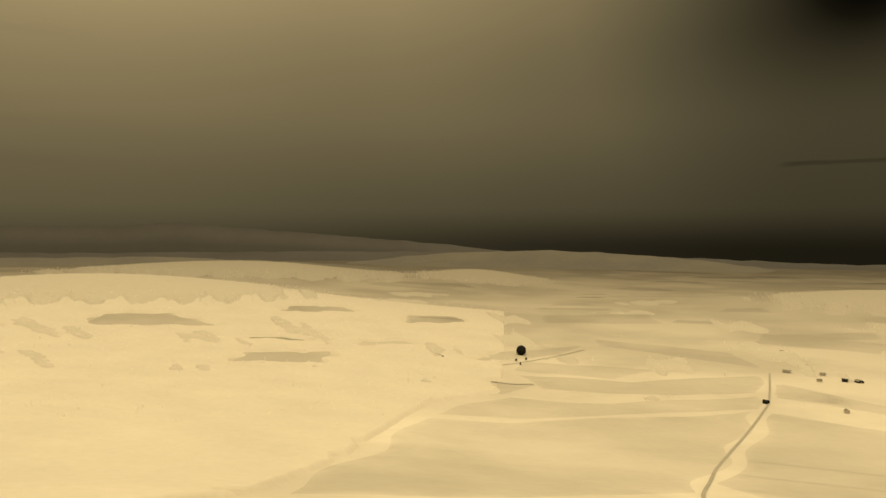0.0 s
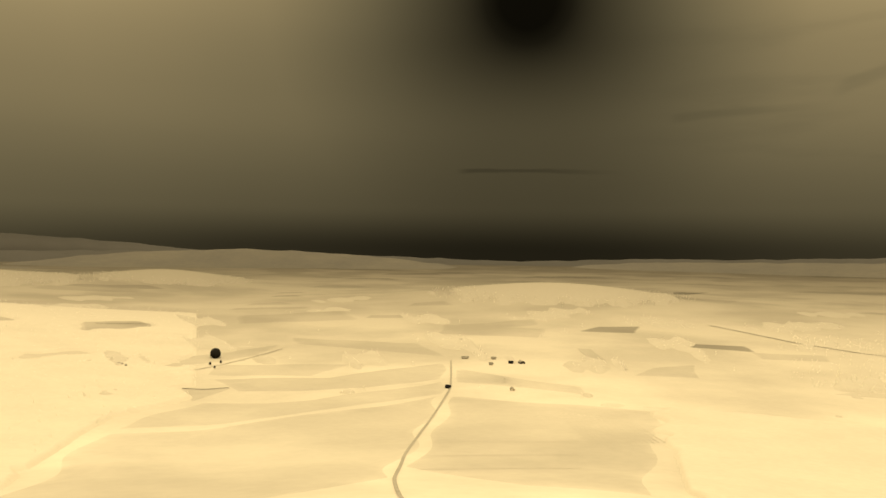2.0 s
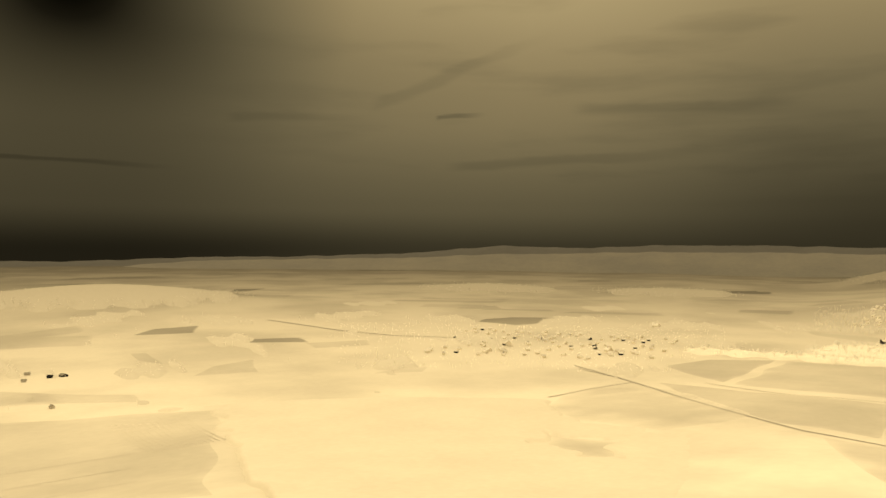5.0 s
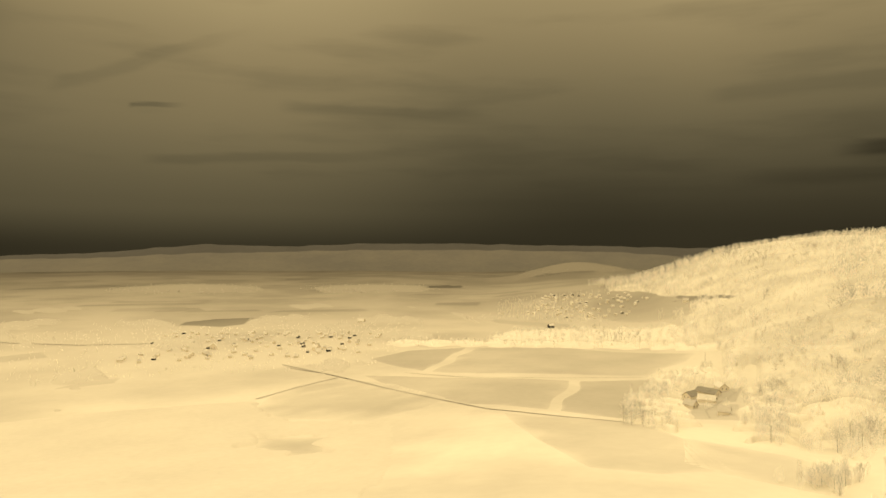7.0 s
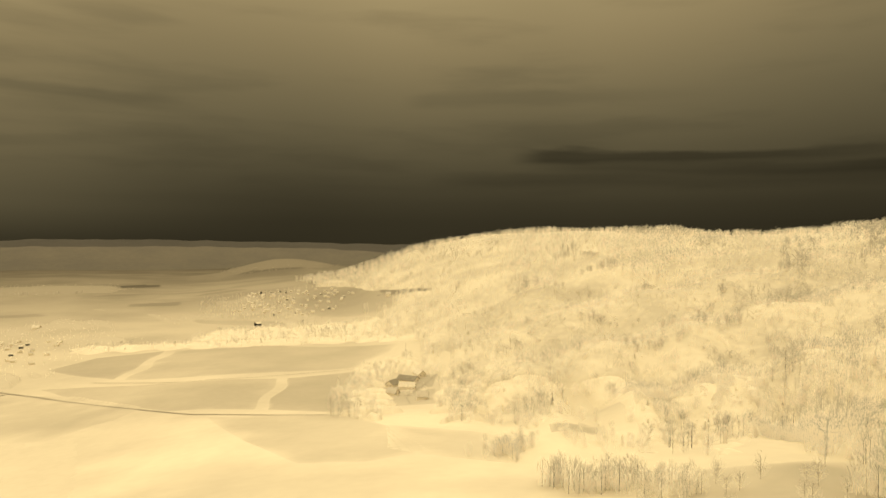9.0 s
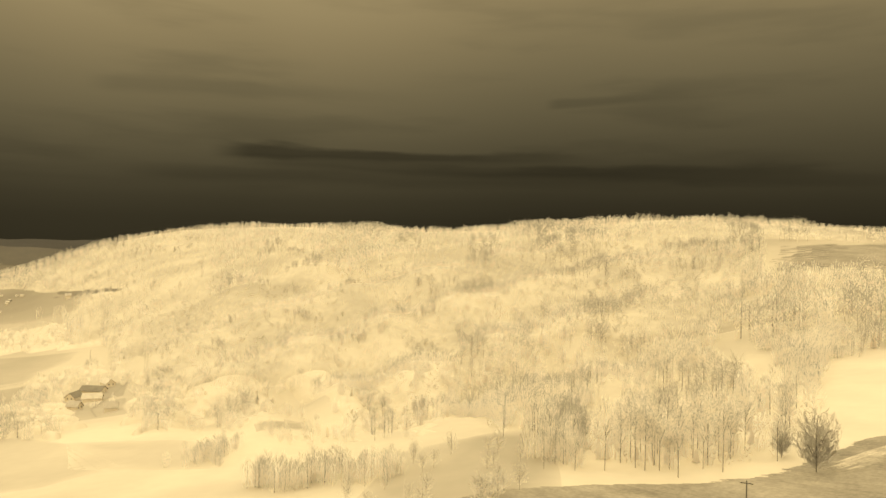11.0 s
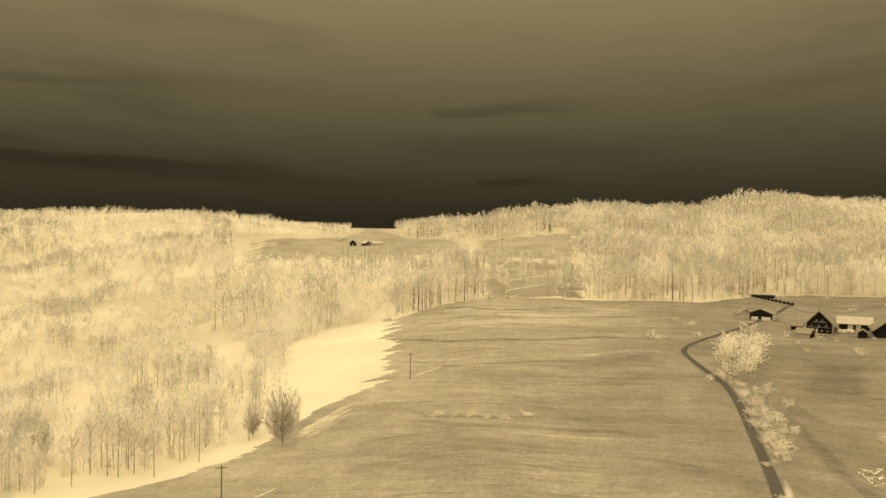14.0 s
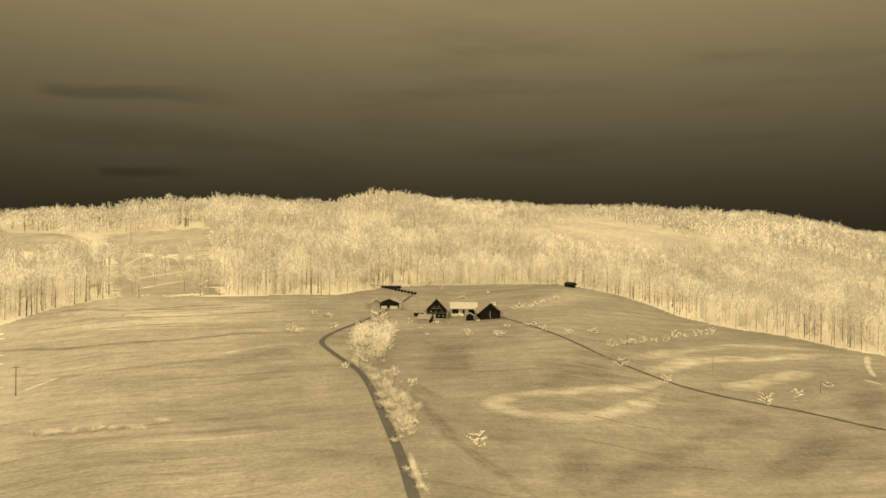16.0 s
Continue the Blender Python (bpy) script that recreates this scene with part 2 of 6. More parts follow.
material("needle", 0.84, 0.93, 40, stretch=(1, 1, 0.6), fine=14, island=0.1, bump=0, plain=WOOD_HAZE, thin=0.5, lift=(0.38, 0.58))
material("twig_bright", 0.8, 0.9, 26, fine=12, island=0.1, bump=0, plain=COPSE_HAZE, thin=0.5)
material("twig_far", 0.6, 0.7, 26, fine=12, island=0.1, bump=0, plain=COPSE_HAZE, thin=0.5)
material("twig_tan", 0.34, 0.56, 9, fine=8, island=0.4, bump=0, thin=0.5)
material("canopy", 0.34, 0.385, 60, fine=14, bump=0.3, plain=COPSE_HAZE)
material("canopy_bright", 0.365, 0.415, 40, fine=10, bump=0.2, plain=WOOD_HAZE)
material("canopy_tan", 0.275, 0.37, 100, stretch=(1, 1, 0.6), fine=14, bump=0.3, plain=WOOD_HAZE, lift=(0.42, 0.56))
material("canopy_far", 0.295, 0.335, 80, fine=12, bump=0.3, plain=COPSE_HAZE)
material("whip", 0.78, 0.88, 3, fine=6, island=0.3, bump=0, thin=0.3)
material("canopy_slope", 0.2046, 0.2852, 40, fine=8, bump=0.3, plain=WOOD_HAZE, lift=(0.4, 0.6))
material("bark", 0.124, 0.2604, 2, fine=6, bump=0.2)
material("wood_trunk", 0.062, 0.31, 40, fine=6, bump=0, island=0.5)
# far ranges in dark tones: distance haze put into the colour
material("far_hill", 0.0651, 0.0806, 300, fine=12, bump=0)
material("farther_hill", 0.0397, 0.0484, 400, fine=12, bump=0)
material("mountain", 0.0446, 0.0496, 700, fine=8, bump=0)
material("dark_timber", 0.0062, 0.0149, 1.5, stretch=(6, 6, 0.6), fine=9)
material("roof_tile", 0.124, 0.186, 2.5, fine=14, bump=0.4)
material("roof_pale", 0.2604, 0.341, 2.5, fine=14, bump=0.3)
material("roof_valley", 0.3472, 0.4216, 2.5, fine=14, bump=0.3)
material("plaster", 0.31, 0.3844, 1.8, fine=9, bump=0.05)
material("plaster_pale", 0.5084, 0.5704, 1.8, fine=9, bump=0.05)
material("plaster_tan", 0.2108, 0.2852, 1.8, fine=9, bump=0.05)
material("window_pale", 0.3844, 0.4588, 1.0, rough=0.3, bump=0)
material("wrap", 0.008, 0.016, 0.8, rough=0.8, bump=0.2)
material("pole_wood", 0.062, 0.1054, 0.6, stretch=(1, 1, 0.1), fine=8)

# ---------- the lie of the land ----------
# heights are metres below or above the hovering camera, by bearing (degrees clockwise from +y) and distance
EYE_Z = 50.0
PROFILES = {}


def profile(bearing, *pairs):
    PROFILES[bearing] = ([0] + [p[0] for p in pairs] + [6000], [pairs[0][1]] + [p[1] for p in pairs] + [pairs[-1][1]])


profile(0, (60, -52), (150, -72), (300, -104), (450, -128), (650, -142), (900, -148), (1600, -150))
profile(18, (60, -52), (120, -64), (250, -94), (380, -121), (500, -133), (670, -141), (900, -148), (1400, -150))
profile(40, (60, -52), (120, -66), (250, -95), (400, -120), (600, -137), (900, -148), (1400, -150))
profile(62, (60, -50), (150, -74), (300, -105), (480, -129), (640, -137), (860, -149), (1500, -150))
profile(80, (60, -49), (150, -70), (300, -95), (470, -110), (700, -128), (950, -138), (1500, -148), (4900, -150))
profile(91, (60, -48), (150, -67), (300, -90), (450, -107), (560, -117), (900, -130), (1400, -138), (1900, -92), (2600, -110), (4900, -150))
profile(97, (60, -48), (150, -66), (300, -88), (450, -104), (560, -115), (1000, -118), (1400, -72), (1900, -6), (2600, -60), (4900, -140))
profile(102, (60, -48), (150, -65), (275, -84), (420, -100), (530, -109), (800, -100), (1000, -82), (1400, -30), (1800, 20), (2400, -20), (4900, -120))
profile(110, (60, -47), (150, -63), (250, -78), (375, -95), (500, -100), (700, -88), (1000, -45), (1400, 5), (1700, 30), (2200, 10), (4900, -100))
profile(125, (60, -46), (150, -55), (230, -62), (330, -82), (450, -88), (650, -66), (900, -30), (1200, 5), (1450, 22), (2000, 0), (4900, -60))
profile(140, (60, -47), (170, -54), (230, -62), (330, -74), (450, -72), (650, -46), (850, -8), (1100, 27), (1300, 42), (1800, 20), (4900, -40))
profile(150, (60, -47), (180, -51), (300, -52), (420, -52), (550, -42), (700, -20), (900, -2), (1100, 18), (1300, 28), (2000, 0))
profile(157, (60, -47), (240, -47), (390, -42), (550, -32), (750, -14), (900, -5), (1200, 22), (1500, 18), (2500, 0))
profile(166, (60, -46), (240, -44), (400, -32.5), (520, -24), (650, -11), (700, -8.5), (850, 10), (1000, 20), (1300, 22))
profile(174, (60, -46), (200, -45), (420, -32.5), (550, -18), (750, 8), (850, 27), (1100, 40))
profile(182, (60, -45), (170, -44), (280, -40), (420, -32), (600, -10), (800, 18), (1000, 36), (1200, 44))
profile(190, (60, -44), (120, -43.5), (230, -42), (340, -37.5), (480, -30), (650, -6), (900, 32), (1100, 52), (1400, 60))
profile(201, (60, -46), (150, -46), (280, -38), (400, -28), (480, -28.5), (700, -2), (950, 30), (1150, 45), (1500, 50))
profile(210, (60, -47), (150, -47.5), (260, -45), (400, -38.5), (550, -35), (800, -5), (1100, 28), (1300, 40))
profile(217, (60, -48), (200, -47.5), (350, -40.5), (600, -38), (900, -15), (1300, 20), (1600, 25))
profile(223, (60, -48), (217, -47.6), (330, -43), (600, -45), (1000, -25), (1500, 0))
profile(240, (60, -48), (300, -44), (700, -40), (1500, -10), (4900, -50))
profile(280, (60, -48), (400, -42), (800, -50), (2000, -60), (4900, -60))
profile(320, (60, -50), (150, -62), (300, -85), (600, -105), (1000, -110), (2000, -110), (4900, -140))
profile(340, (60, -52), (150, -68), (300, -98), (450, -115), (700, -125), (1000, -125), (1300, -118), (2200, -118), (4900, -140))
# wooded hills: bearing, its half width, distance, half depth, height
HILLS = ((328, 15, 1400, 230, 42), (338, 13, 2300, 330, 42), (27, 9, 1850, 260, 38), (357, 5, 2400, 260, 34),
         (56, 5, 2300, 170, 15), (70, 5, 2300, 170, 9), (86, 4.0, 3000, 220, 56))
RINGS = np.geomspace(12, 4950, 300)


def make_table():
    keys = sorted(PROFILES)
    rows = np.array([np.interp(RINGS, *PROFILES[k]) for k in keys])
    bearings = np.arange(0, 360, 1.0)
    ring_keys = [keys[-1] - 360] + keys + [keys[0] + 360]
    rows = np.vstack([rows[-1], rows, rows[0]])
    table = np.array([np.interp(bearings, ring_keys, rows[:, j]) for j in range(len(RINGS))]).T
    for _ in range(3):
        table = (np.roll(table, 1, 0) + 2 * table + np.roll(table, -1, 0)) / 4
    for _ in range(6):
        table[:, 1:-1] = (table[:, :-2] + 2 * table[:, 1:-1] + table[:, 2:]) / 4
    return table


TABLE = make_table()


FOOT = float(TABLE[:, :40].mean())


def height(x, y):
    """Height of the land at x, y (arrays or numbers)."""
    x, y = np.asarray(x, float), np.asarray(y, float)
    d = np.maximum(np.hypot(x, y), 12.001)
    b = np.degrees(np.arctan2(x, y)) % 360
    j = np.clip(np.log(d / 12) / np.log(4950 / 12) * 299, 0, 298.999)
    j0, i0 = j.astype(int), b.astype(int) % 360
    fj, fi, i1 = j - j0, b - np.floor(b), (i0 + 1) % 360
    z = (TABLE[i0, j0] * (1 - fj) + TABLE[i0, j0 + 1] * fj) * (1 - fi) + (TABLE[i1, j0] * (1 - fj) + TABLE[i1, j0 + 1] * fj) * fi
    for hb, hw, hd, hr, hz in HILLS:
        off = (b - hb + 180) % 360 - 180
        z = z + hz * np.exp(-(off / hw) ** 2 - ((d - hd) / hr) ** 2)
    bank = np.exp(-((b - 121) / 20.0) ** 4) * np.clip((d - 260) / 150, 0, 1) * np.clip((1250 - d) / 300, 0, 1)
    z = z + bank * (6.5 * np.sin((d - 7.5 * (b - 120)) / 31.0) + 3.5 * np.sin(b * 0.9 + d / 70.0))
    roll = np.sin(x / 47 + 1.3 * np.sin(y / 83)) * np.sin(y / 61 + 0.7) * 0.5 + np.sin(x / 190 + y / 240) * 0.6
    far = np.sin(x / 310 + 2 * np.sin(y / 530)) * np.sin(y / 270 + 1) * 3.0
    near = np.clip((d - 25) / 85, 0, 1)
    near = near * near * (3 - 2 * near)
    z = z * near + (1 - near) * FOOT          # one smooth knoll under the viewpoint
    return z + roll * np.clip(d / 150, 0.2, 1) * np.clip((900 - d) / 500, 0.3, 1) + far * np.clip((d - 700) / 900, 0, 1) + EYE_Z


# ---------- helpers for meshes ----------
def mesh_of(name, verts, faces, mats, slots=None, smooth=False):
    """A mesh from arrays: verts (n,3), faces (m,3) or (m,4)."""
    me = bpy.data.meshes.new(name)
    verts, faces = np.asarray(verts, np.float32), np.asarray(faces, np.int32)
    k = faces.shape[1]
    me.vertices.add(len(verts))
    me.vertices.foreach_set("co", verts.ravel())
    me.loops.add(faces.size)
    me.loops.foreach_set("vertex_index", faces.ravel())
    me.polygons.add(len(faces))
    me.polygons.foreach_set("loop_start", np.arange(0, faces.size, k, dtype=np.int32))
    for m in mats:
        me.materials.append(MATS[m])
    if slots is not None:
        me.polygons.foreach_set("material_index", np.asarray(slots, np.int32))
    if smooth:
        me.polygons.foreach_set("use_smooth", np.ones(len(faces), bool))
    me.update(calc_edges=True)
    return me


def part(name, data, mat, parent, label=""):
    """One mesh object under a thing or under a part; data is a bmesh or a mesh."""
    if isinstance(data, bmesh.types.BMesh):
        me = bpy.data.meshes.new(name)
        data.to_mesh(me)
        data.free()
        data = me
    if mat and not data.materials:
        data.materials.append(MATS[mat])
    ob = new(name, data)
    ob.parent = parent
    if label:
        ob["label"] = label
    return ob


def thing(name, label, category, group="", kind=""):
    return tagged(new(name), label, category, group, kind)


def block(bm, x0, y0, z0, x1, y1, z1, bevel=0.0):
    r = bmesh.ops.create_cube(bm, size=1.0)
    for v in r["verts"]:
        v.co = Vector((x0 + (v.co.x + 0.5) * (x1 - x0), y0 + (v.co.y + 0.5) * (y1 - y0), z0 + (v.co.z + 0.5) * (z1 - z0)))
    if bevel:
        bmesh.ops.bevel(bm, geom=list({e for v in r["verts"] for e in v.link_edges}), offset=bevel, segments=1, affect="EDGES")
    return bm


def grid_faces(rows, cols):
    i = np.arange(rows - 1)[:, None] * cols + np.arange(cols - 1)[None, :]
    return np.stack([i, i + 1, i + cols + 1, i + cols], -1).reshape(-1, 4)


def resample(line, count):
    line = np.asarray(line, float)
    step = np.r_[0, np.cumsum(np.hypot(*np.diff(line, axis=0).T))]
    s = np.linspace(0, step[-1], count)
    return np.c_[np.interp(s, step, line[:, 0]), np.interp(s, step, line[:, 1])]


def smooth_line(line, count):
    p = resample(line, count)
    for _ in range(max(2, count // 14)):
        p[1:-1] = (p[:-2] + 2 * p[1:-1] + p[2:]) / 4
    return p


# ---------- ground ----------
bear = np.radians(np.r_[np.arange(-46, 236, 0.7), np.arange(236, 314, 3.0)])
rings = np.geomspace(8, 4950, 220)
bb, rr = np.meshgrid(np.r_[bear, bear[0] + 2 * np.pi], rings)
gx, gy = rr * np.sin(bb), rr * np.cos(bb)
gz = height(gx, gy)
gx[0], gy[0] = 0, 0
gz[0] = gz[1].mean()
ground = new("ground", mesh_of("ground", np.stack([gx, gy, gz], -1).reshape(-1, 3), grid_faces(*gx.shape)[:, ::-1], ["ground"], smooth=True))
tagged(ground, "pale rolling hill country falling to a wide valley", "ground", kind="structure")

POLYGONS = []
FIELD_WORDS = {"bare": "bright ground beside the ravine wood, painted for its shadow", "heath": "pale tan rough pasture below the wood", "scrub": "tan rough meadow above the wooded ravine", "meadow": "light tan valley meadow between hedges and woods", "pasture": "pale cream valley pasture beside woods", "stubble": "tan stubble field on the valley floor",
               "plough": "dark brown ploughed field on the plain", "grass_light": "light tan hay strip on the upland", "grass_dark": "darker brown patch of upland grass", "lea": "pale tan strip of valley grassland", "grass": "brown-tan upland grassland with faint mowing lines"}


TONES = {"bare": 0.13, "heath": -0.2, "scrub": -0.36, "meadow": -0.2, "pasture": -0.18, "stubble": -0.25, "plough": -0.46, "lea": -0.14, "grass_light": 0.3, "grass_dark": -0.24, "grass": 0.0}


def set_tone(ob, values):
    ob.data.attributes.new("tone", "FLOAT", "POINT").data.foreach_set("value", np.ascontiguousarray(values, dtype=np.float32).ravel())


def field(mat, near, far, lift=0.1, ragged=0.0, rim_share=None):
    """A field between its near and its far edge, laid on the land; ragged: how far its edge frays; rim_share: how much of it fades into its surroundings."""
    soft = TONES[mat]
    ragged = 0.0 if soft else ragged
    n = m = 70 if ragged else (34 if np.hypot(*np.mean(near, axis=0)) < 1150 else 14)
    a, b = resample(near, n), resample(far, n)
    v = np.linspace(0, 1, m)[:, None, None]
    p = a[None] * (1 - v) + b[None] * v
    wob = 0.012 * np.hypot(*(a[0] - b[-1]))
    p = p + wob * np.stack([np.sin(p[..., 1] / 23 + p[..., 0] / 41), np.sin(p[..., 0] / 19 - p[..., 1] / 37)], -1)
    d = np.hypot(p[..., 0], p[..., 1])
    z = height(p[..., 0], p[..., 1]) + lift + np.clip(d - 350, 0, 1e4) * 0.0003
    if soft:
        z[0] -= 0.6
        z[-1] -= 0.6
        z[:, (0, -1)] -= 0.6
    faces = grid_faces(m, n)
    if ragged:
        q = np.arange(n) / (n - 1.0)
        rim = np.minimum(np.minimum(q, 1 - q)[None, :], np.minimum(q, 1 - q)[:, None]).ravel()[faces].mean(1)
        x, y = p[..., 0].ravel()[faces].mean(1), p[..., 1].ravel()[faces].mean(1)
        fray = np.sin(x / 3.1 + 2 * np.sin(y / 5.3)) + np.sin(y / 2.3 + 1.7 * np.sin(x / 7.7)) + 0.8 * np.sin(x * 0.9 + y * 1.3)
        faces = faces[rim > ragged * (0.5 + 0.28 * fray)]
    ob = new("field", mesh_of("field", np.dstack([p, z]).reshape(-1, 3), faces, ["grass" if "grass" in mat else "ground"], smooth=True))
    if soft:
        q = np.arange(n) / (n - 1.0)
        rim = np.minimum(np.minimum(q, 1 - q)[None, :], np.minimum(q, 1 - q)[:, None])
        fray = 0.3 * np.sin(p[..., 0] / 9.0 + 2 * np.sin(p[..., 1] / 14.0)) + 0.3 * np.sin(p[..., 1] / 6.0 + p[..., 0] / 17.0)
        reach = {"grass_light": 0.3, "grass_dark": 0.3, "scrub": 0.22, "heath": 0.3, "bare": 0.3}.get(mat, 0.05) if rim_share is None else rim_share
        set_tone(ob, soft * np.clip(rim / reach * (1 + fray), 0, 1) ** (1.2 if "grass" in mat else 0.6))
    tagged(ob, FIELD_WORDS[mat], "field", kind="structure")
    if mat != "bare":
        POLYGONS.append(np.vstack([a, b[::-1]]))
    return ob


RIBBON_WORDS = {"road": "narrow dark asphalt lane winding through fields", "track": "thin worn farm track across the grass", "swath": "pale curved swath of mown grass, in the clearing a painted shadow", "furrow": "faint dark line worn into the grass", "streak": "thin pale streak lying across the grass"}
RIBBONS = []


def ribbon(name, mat, width, line, lift=0.22, tone=None):
    soft = name in ("swath", "furrow", "streak")
    n = max(12, int(sum(math.dist(p, q) for p, q in zip(line, line[1:])) / ((1.2 if width > 2 else 1.8) if soft else 3.0)))
    c = smooth_line(line, n)
    g = np.gradient(c, axis=0)
    g /= np.hypot(*g.T)[:, None] + 1e-9
    side = np.stack([g[:, 1], -g[:, 0]], -1)
    w = width / (1.15 if soft else 2) * np.ones(n)
    if soft:
        w = w * np.clip(np.minimum(np.arange(n), np.arange(n)[::-1]) / (0.12 * n), 0.2, 1) * (1 + 0.14 * np.sin(np.arange(n) * 0.3))
    cols = np.linspace(-1, 1, (15 if width > 2 else 7) if soft else 5)
    p = c[:, None] + side[:, None] * (w[:, None] * cols)[..., None]
    d = np.hypot(p[..., 0], p[..., 1])
    z = height(p[..., 0], p[..., 1]) + lift + np.clip(d - 350, 0, 1e4) * 0.0005
    if soft:
        z[:, (0, -1)] -= 0.14
    faces = grid_faces(n, len(cols))
    ob = new(name, mesh_of(name, np.dstack([p, z]).reshape(-1, 3), faces, ["grass" if soft else mat], smooth=True))
    if soft:
        wisp = 0.8 + 0.2 * np.sin(p[..., 0] / 1.9 + 2 * np.sin(p[..., 1] / 3.3)) + 0.15 * np.sin(p[..., 1] / 1.1)
        ends = np.clip(np.minimum(np.arange(n), np.arange(n)[::-1]) / (0.15 * n), 0, 1)[:, None]
        set_tone(ob, (tone or (0.72 if width > 3 else 1.0)) * np.clip(1 - cols[None] ** 2, 0, 1) * wisp * ends)
    tagged(ob, RIBBON_WORDS[name], name, kind="structure")
    if not soft:
        RIBBONS.append(c)
    return ob


# the upland round the farm, open up to the edge of the woods
EDGE_B = (118, 126, 134, 142, 147.3, 151.8, 155, 158.3, 158.7, 162.4, 166.3, 174, 183, 186.5, 190, 201, 205.4, 209.6, 213.6, 221, 223.3, 232)
EDGE_D = (150, 160, 169, 168, 177, 203, 228, 252, 372, 402, 412, 416, 419, 452, 473, 478, 453, 397, 367, 337, 332, 320)


def upland(b, d):
    """True where the open upland lies; its streaky, toothed edge towards the ravine paints the outline of tree shadows.
    """
    streaks = 1.0 * np.sin(d * 0.9 + 2 * np.sin(d / 7)) + 0.7 * np.sin(d * 2.3 + b * 0.4) + 0.5 * np.sin(d * 5.1)
    tooth = ((d + 6 * np.sin(d / 14.0) + 3 * np.sin(d / 5.7)) / 21.0) % 1
    left = np.interp(d, (150, 158, 165, 169, 178, 203, 228, 252), (118, 126, 134, 142, 147.3, 151.8, 155, 157.6)) + streaks * np.interp(d, (150, 175, 190, 240), (0.5, 0.45, 0.15, 0.05))
    left = left + np.where(d > 215, 1.5 * tooth * (1 + 0.5 * np.sin(d / 9.0)) + 0.7 * ((d / 6.3) % 1), 0)
    return (b > left) & (d < np.where(b < 158.7, 380, np.interp(b, EDGE_B, EDGE_D)))


ub, ud = np.meshgrid(np.r_[np.arange(118, 134, 0.3), np.arange(134, 161, 0.15), np.arange(161, 232, 0.4)], np.r_[np.geomspace(60, 150, 30), np.geomspace(150.5, 260, 170), np.geomspace(261, 480, 90)])
ux, uy = ud * np.sin(np.radians(ub)), ud * np.cos(np.radians(ub))
uf = grid_faces(*ub.shape)
mb, md = ub.ravel()[uf].mean(1), ud.ravel()[uf].mean(1)
uf = uf[upland(mb, md)][:, ::-1]
upland_field = new("field", mesh_of("field", np.stack([ux, uy, height(ux, uy) + 0.12], -1).reshape(-1, 3), uf, ["grass"], smooth=True))
tagged(upland_field, FIELD_WORDS["grass"], "field", kind="structure")

# valley fields below the wooded slope
field("meadow", ((704, 196), (685, 87), (683, -24)), ((943, 201), (929, 60), (835, -86)))
field("stubble", ((826, 310), (710, 203)), ((902, 276), (940, 208)))
field("meadow", ((590, 185), (498, 110), (470, 48)), ((695, 269), (667, 147), (648, 41)))
field("stubble", ((469, 45), (441, -5)), ((648, 37), (667, -25)))
field("meadow", ((359, 43), (286, 13), (274, -14), (291, -44)), ((457, 80), (450, 35), (442, -6), (368, -31)), 0.1, 0.0, 0.12)
field("meadow", ((520, 290), (476, 243), (451, 167), (500, 140)), ((600, 318), (680, 296), (636, 205), (531, 131)), 0.1, 0.0, 0.25)
field("lea", ((1305, 238), (1157, 75)), ((1361, 259), (1281, 83)))
field("plough", ((1421, -77), (1209, -172)), ((1493, -93), (1232, -180)))
field("scrub", ((307, -97), (315, -130)), ((325, -102), (334, -135)), 0.1, 0.4)
field("plough", ((2205, 622), (2319, 521)), ((2357, 659), (2456, 563)))
field("plough", ((4806, 954), (4834, 801)), ((4809, 939), (4832, 816)))
field("meadow", ((380, 212), (345, 152)), ((432, 240), (404, 178)), 0.1, 0.0, 0.4)
field("meadow", ((1431, 77), (1300, 13), (1211, -51), (1179, -101)), ((1760, 100), (1770, 20), (1700, -40), (1330, -134)), 0.1, 0.0, 0.15)
# fields of the broad valley
field("pasture", ((94, 347), (125, 276), (165, 236)), ((205, 605), (276, 557), (352, 503)))
field("lea", ((238, 696), (284, 636), (327, 576)), ((263, 762), (303, 685), (346, 617)))
field("plough", ((573, 1051), (656, 1001)), ((641, 1106), (719, 1086)))
field("plough", ((642, 854), (703, 788)), ((670, 880), (730, 838)))
field("lea", ((340, 1083), (480, 999)), ((390, 1203), (542, 1098)))
field("plough", ((1104, 773), (1098, 680), (1155, 669)), ((1150, 786), (1223, 770), (1279, 706)))
field("lea", ((433, 673), (495, 636)), ((493, 717), (556, 727)))
field("lea", ((460, 821), (466, 779)), ((483, 885), (500, 877)))
field("lea", ((673, 742), (748, 704)), ((693, 789), (779, 745)))
field("lea", ((571, 537), (618, 503)), ((607, 544), (652, 523)))
field("plough", ((2199, 620), (2324, 570)), ((2365, 667), (2476, 607)))
field("plough", ((1250, 1739), (1297, 1740)), ((1347, 1861), (1466, 1843)))
field("lea", ((229, 454), (246, 401)), ((263, 512), (287, 486)))
# fields round the lower road
field("pasture", ((-88, 219), (-23, 248), (75, 305)), ((-73, 495), (34, 539), (201, 612)))
field("lea", ((-71, 504), (35, 544), (203, 620)), ((-17, 632), (87, 620), (226, 688)))
field("pasture", ((22, 683), (134, 664), (229, 700)), ((-9, 766), (115, 742), (269, 817)))
field("lea", ((-9, 790), (100, 752)), ((7, 867), (154, 828)))
field("lea", ((112, 1029), (283, 856)), ((111, 1094), (285, 984)))
field("lea", ((-19, 637), (17, 707)), ((-22, 706), (12, 711)))
